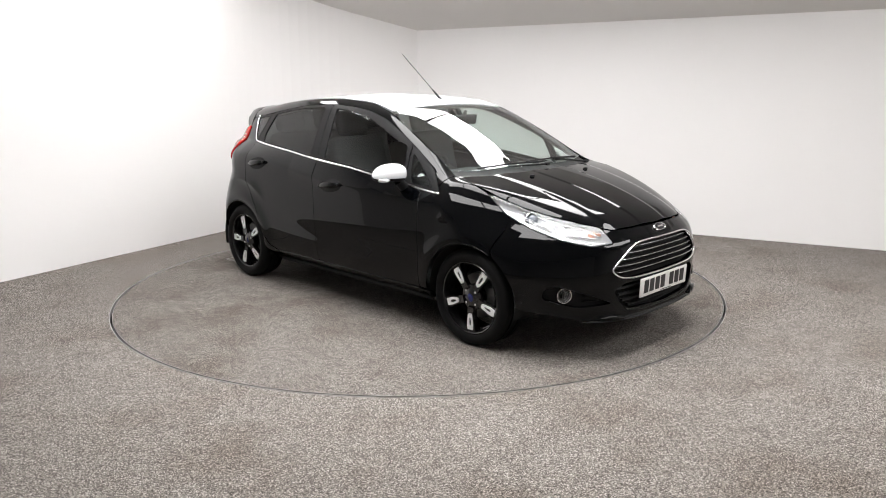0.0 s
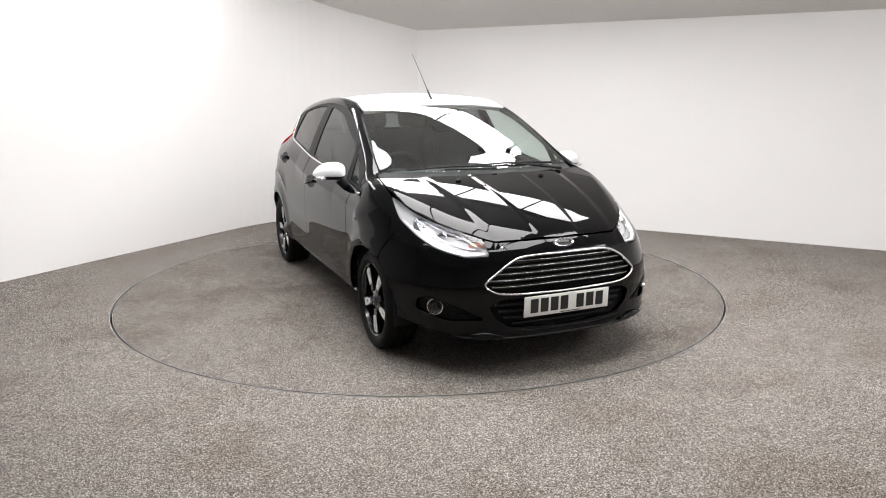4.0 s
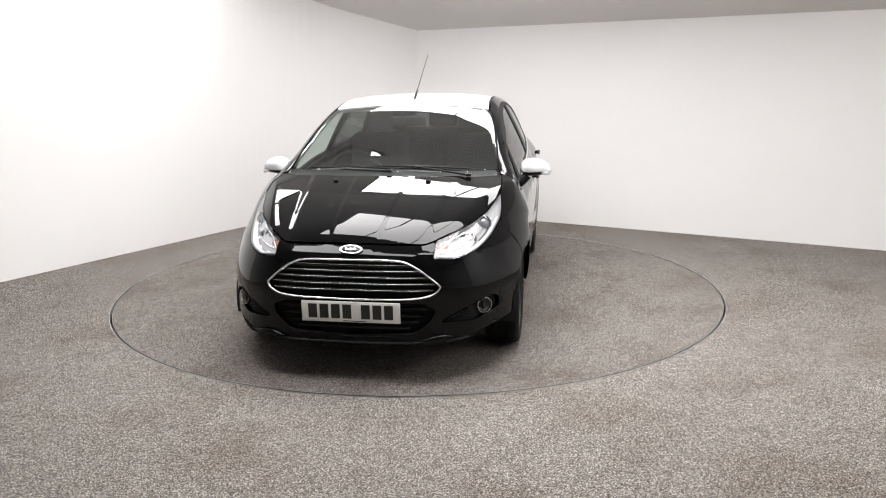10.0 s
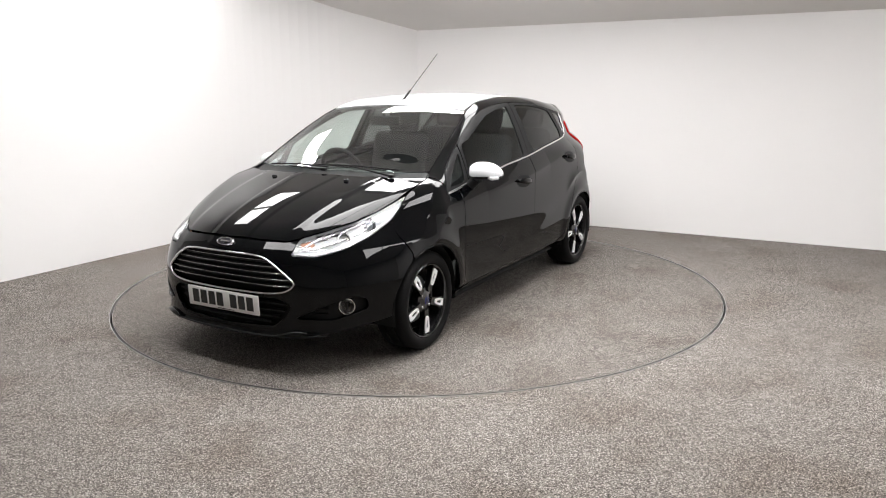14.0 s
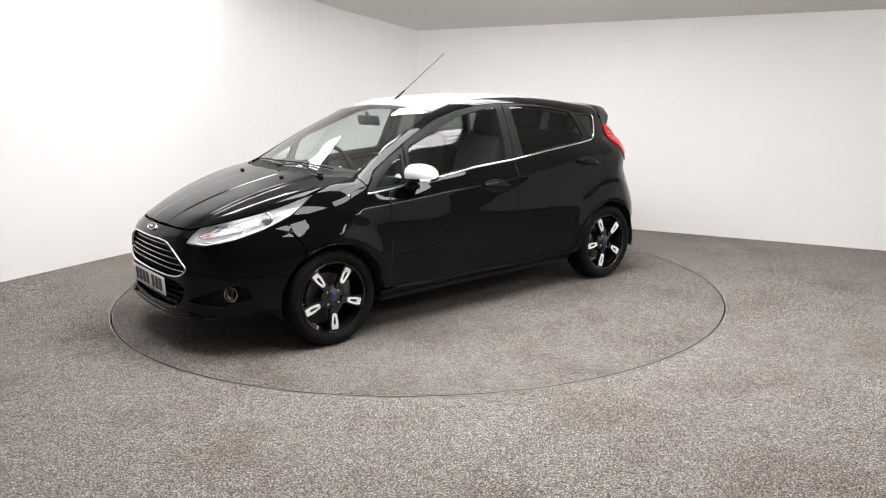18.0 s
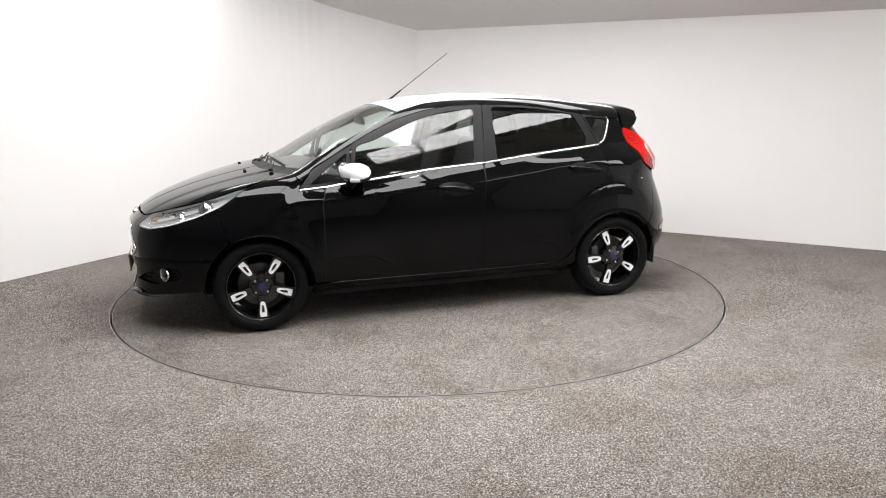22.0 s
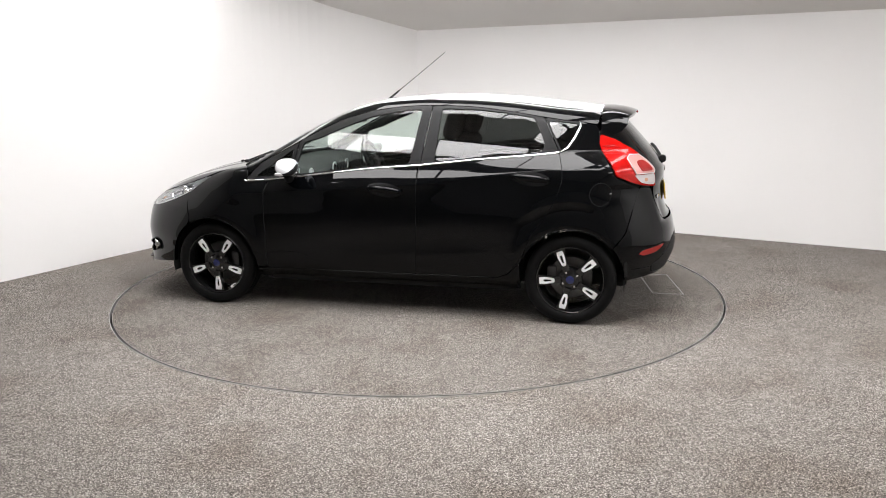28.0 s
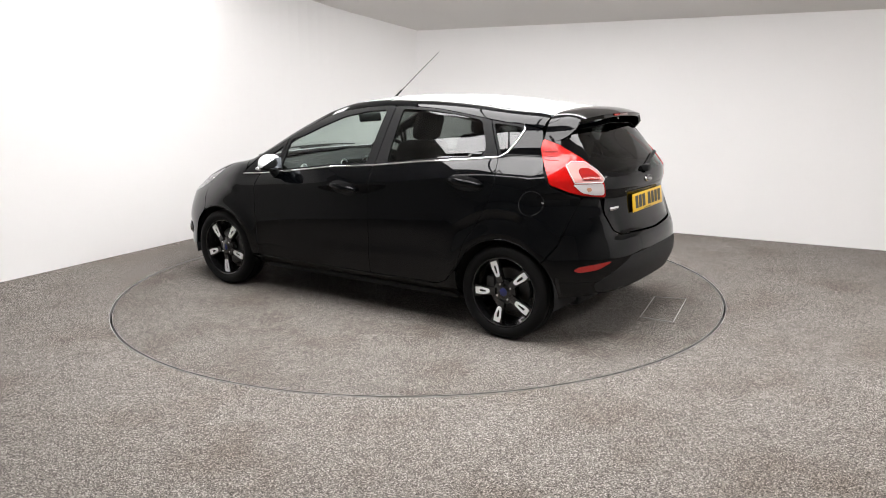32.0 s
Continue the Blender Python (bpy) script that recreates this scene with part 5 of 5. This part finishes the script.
def seat(name, x, y, w, label):
    root = new(name)
    root.parent = car
    tagged(root, label)
    root.matrix_basis = pose(x, y, 0)
    bm = bmesh.new()
    box(bm, 0.05, 0, 0.50, 0.50, w, 0.18, 0.05, 3)
    part("cushion", bm, CLOTH, root)
    bm = bmesh.new()
    box(bm, 0, 0, 0.30, 0.15, w * 0.96, 0.62, 0.06, 3, m=pose(-0.20, 0, 0.56, ry=-16))
    part("backrest", bm, CLOTH, root, "dark cloth seat back")
    for hy in ((0,) if w < 0.8 else (-0.38, 0.0, 0.38)):
        bm = bmesh.new()
        box(bm, 0, hy, 0.71, 0.10, 0.26, 0.19, 0.045, 3, m=pose(-0.20, 0, 0.56, ry=-16))
        part("headrest", bm, CLOTH, root, "dark padded headrest")
        for d in (-0.06, 0.06):
            bm = bmesh.new()
            tube(bm, [pose(-0.20, 0, 0.56, ry=-16) @ Vector((0, hy + d, 0.58)), pose(-0.20, 0, 0.56, ry=-16) @ Vector((0, hy + d, 0.66))], 0.007, 8)
            part("headrest_post", bm, CHROME, root)
    return root


seat("front_seat", 0.0, 0.37, 0.50, "dark cloth front seat with headrest")
seat("front_seat", 0.0, -0.37, 0.50, "dark cloth front seat with headrest")
seat("rear_bench", -0.80, 0.0, 1.22, "dark cloth rear bench with three headrests")
bm = bmesh.new()
box(bm, -1.38, 0, 0.98, 0.5, 1.15, 0.02, 0.006)
part("parcel_shelf", bm, DULL, car, "dark parcel shelf")
bm = bmesh.new()
box(bm, 0, 0, 0, 0.03, 0.25, 0.07, 0.014, 3, m=pose(0.42, 0.0, 1.275, ry=12))
tube(bm, [(0.42, 0, 1.30), (0.44, 0, 1.335)], 0.012, 8)
part("interior_mirror", bm, SATIN, car, "black interior mirror")


# ---- what moves ----
SPIN, START = -5.2756, -47.7255


def motions():
    rows = [(t * 2.0, START + SPIN * t * 2.0 + 0.0438 * (t * 2.0 - 16) ** 2 / 16) for t in range(17)]
    walk(turntable, [(t, pose(0, 0, 0, rz=a)) for t, a in rows])
    walk(car, [(t, pose(0, 0, 0, rz=a) @ pose(0.037, 0.012, 0)) for t, a in rows])


motions()
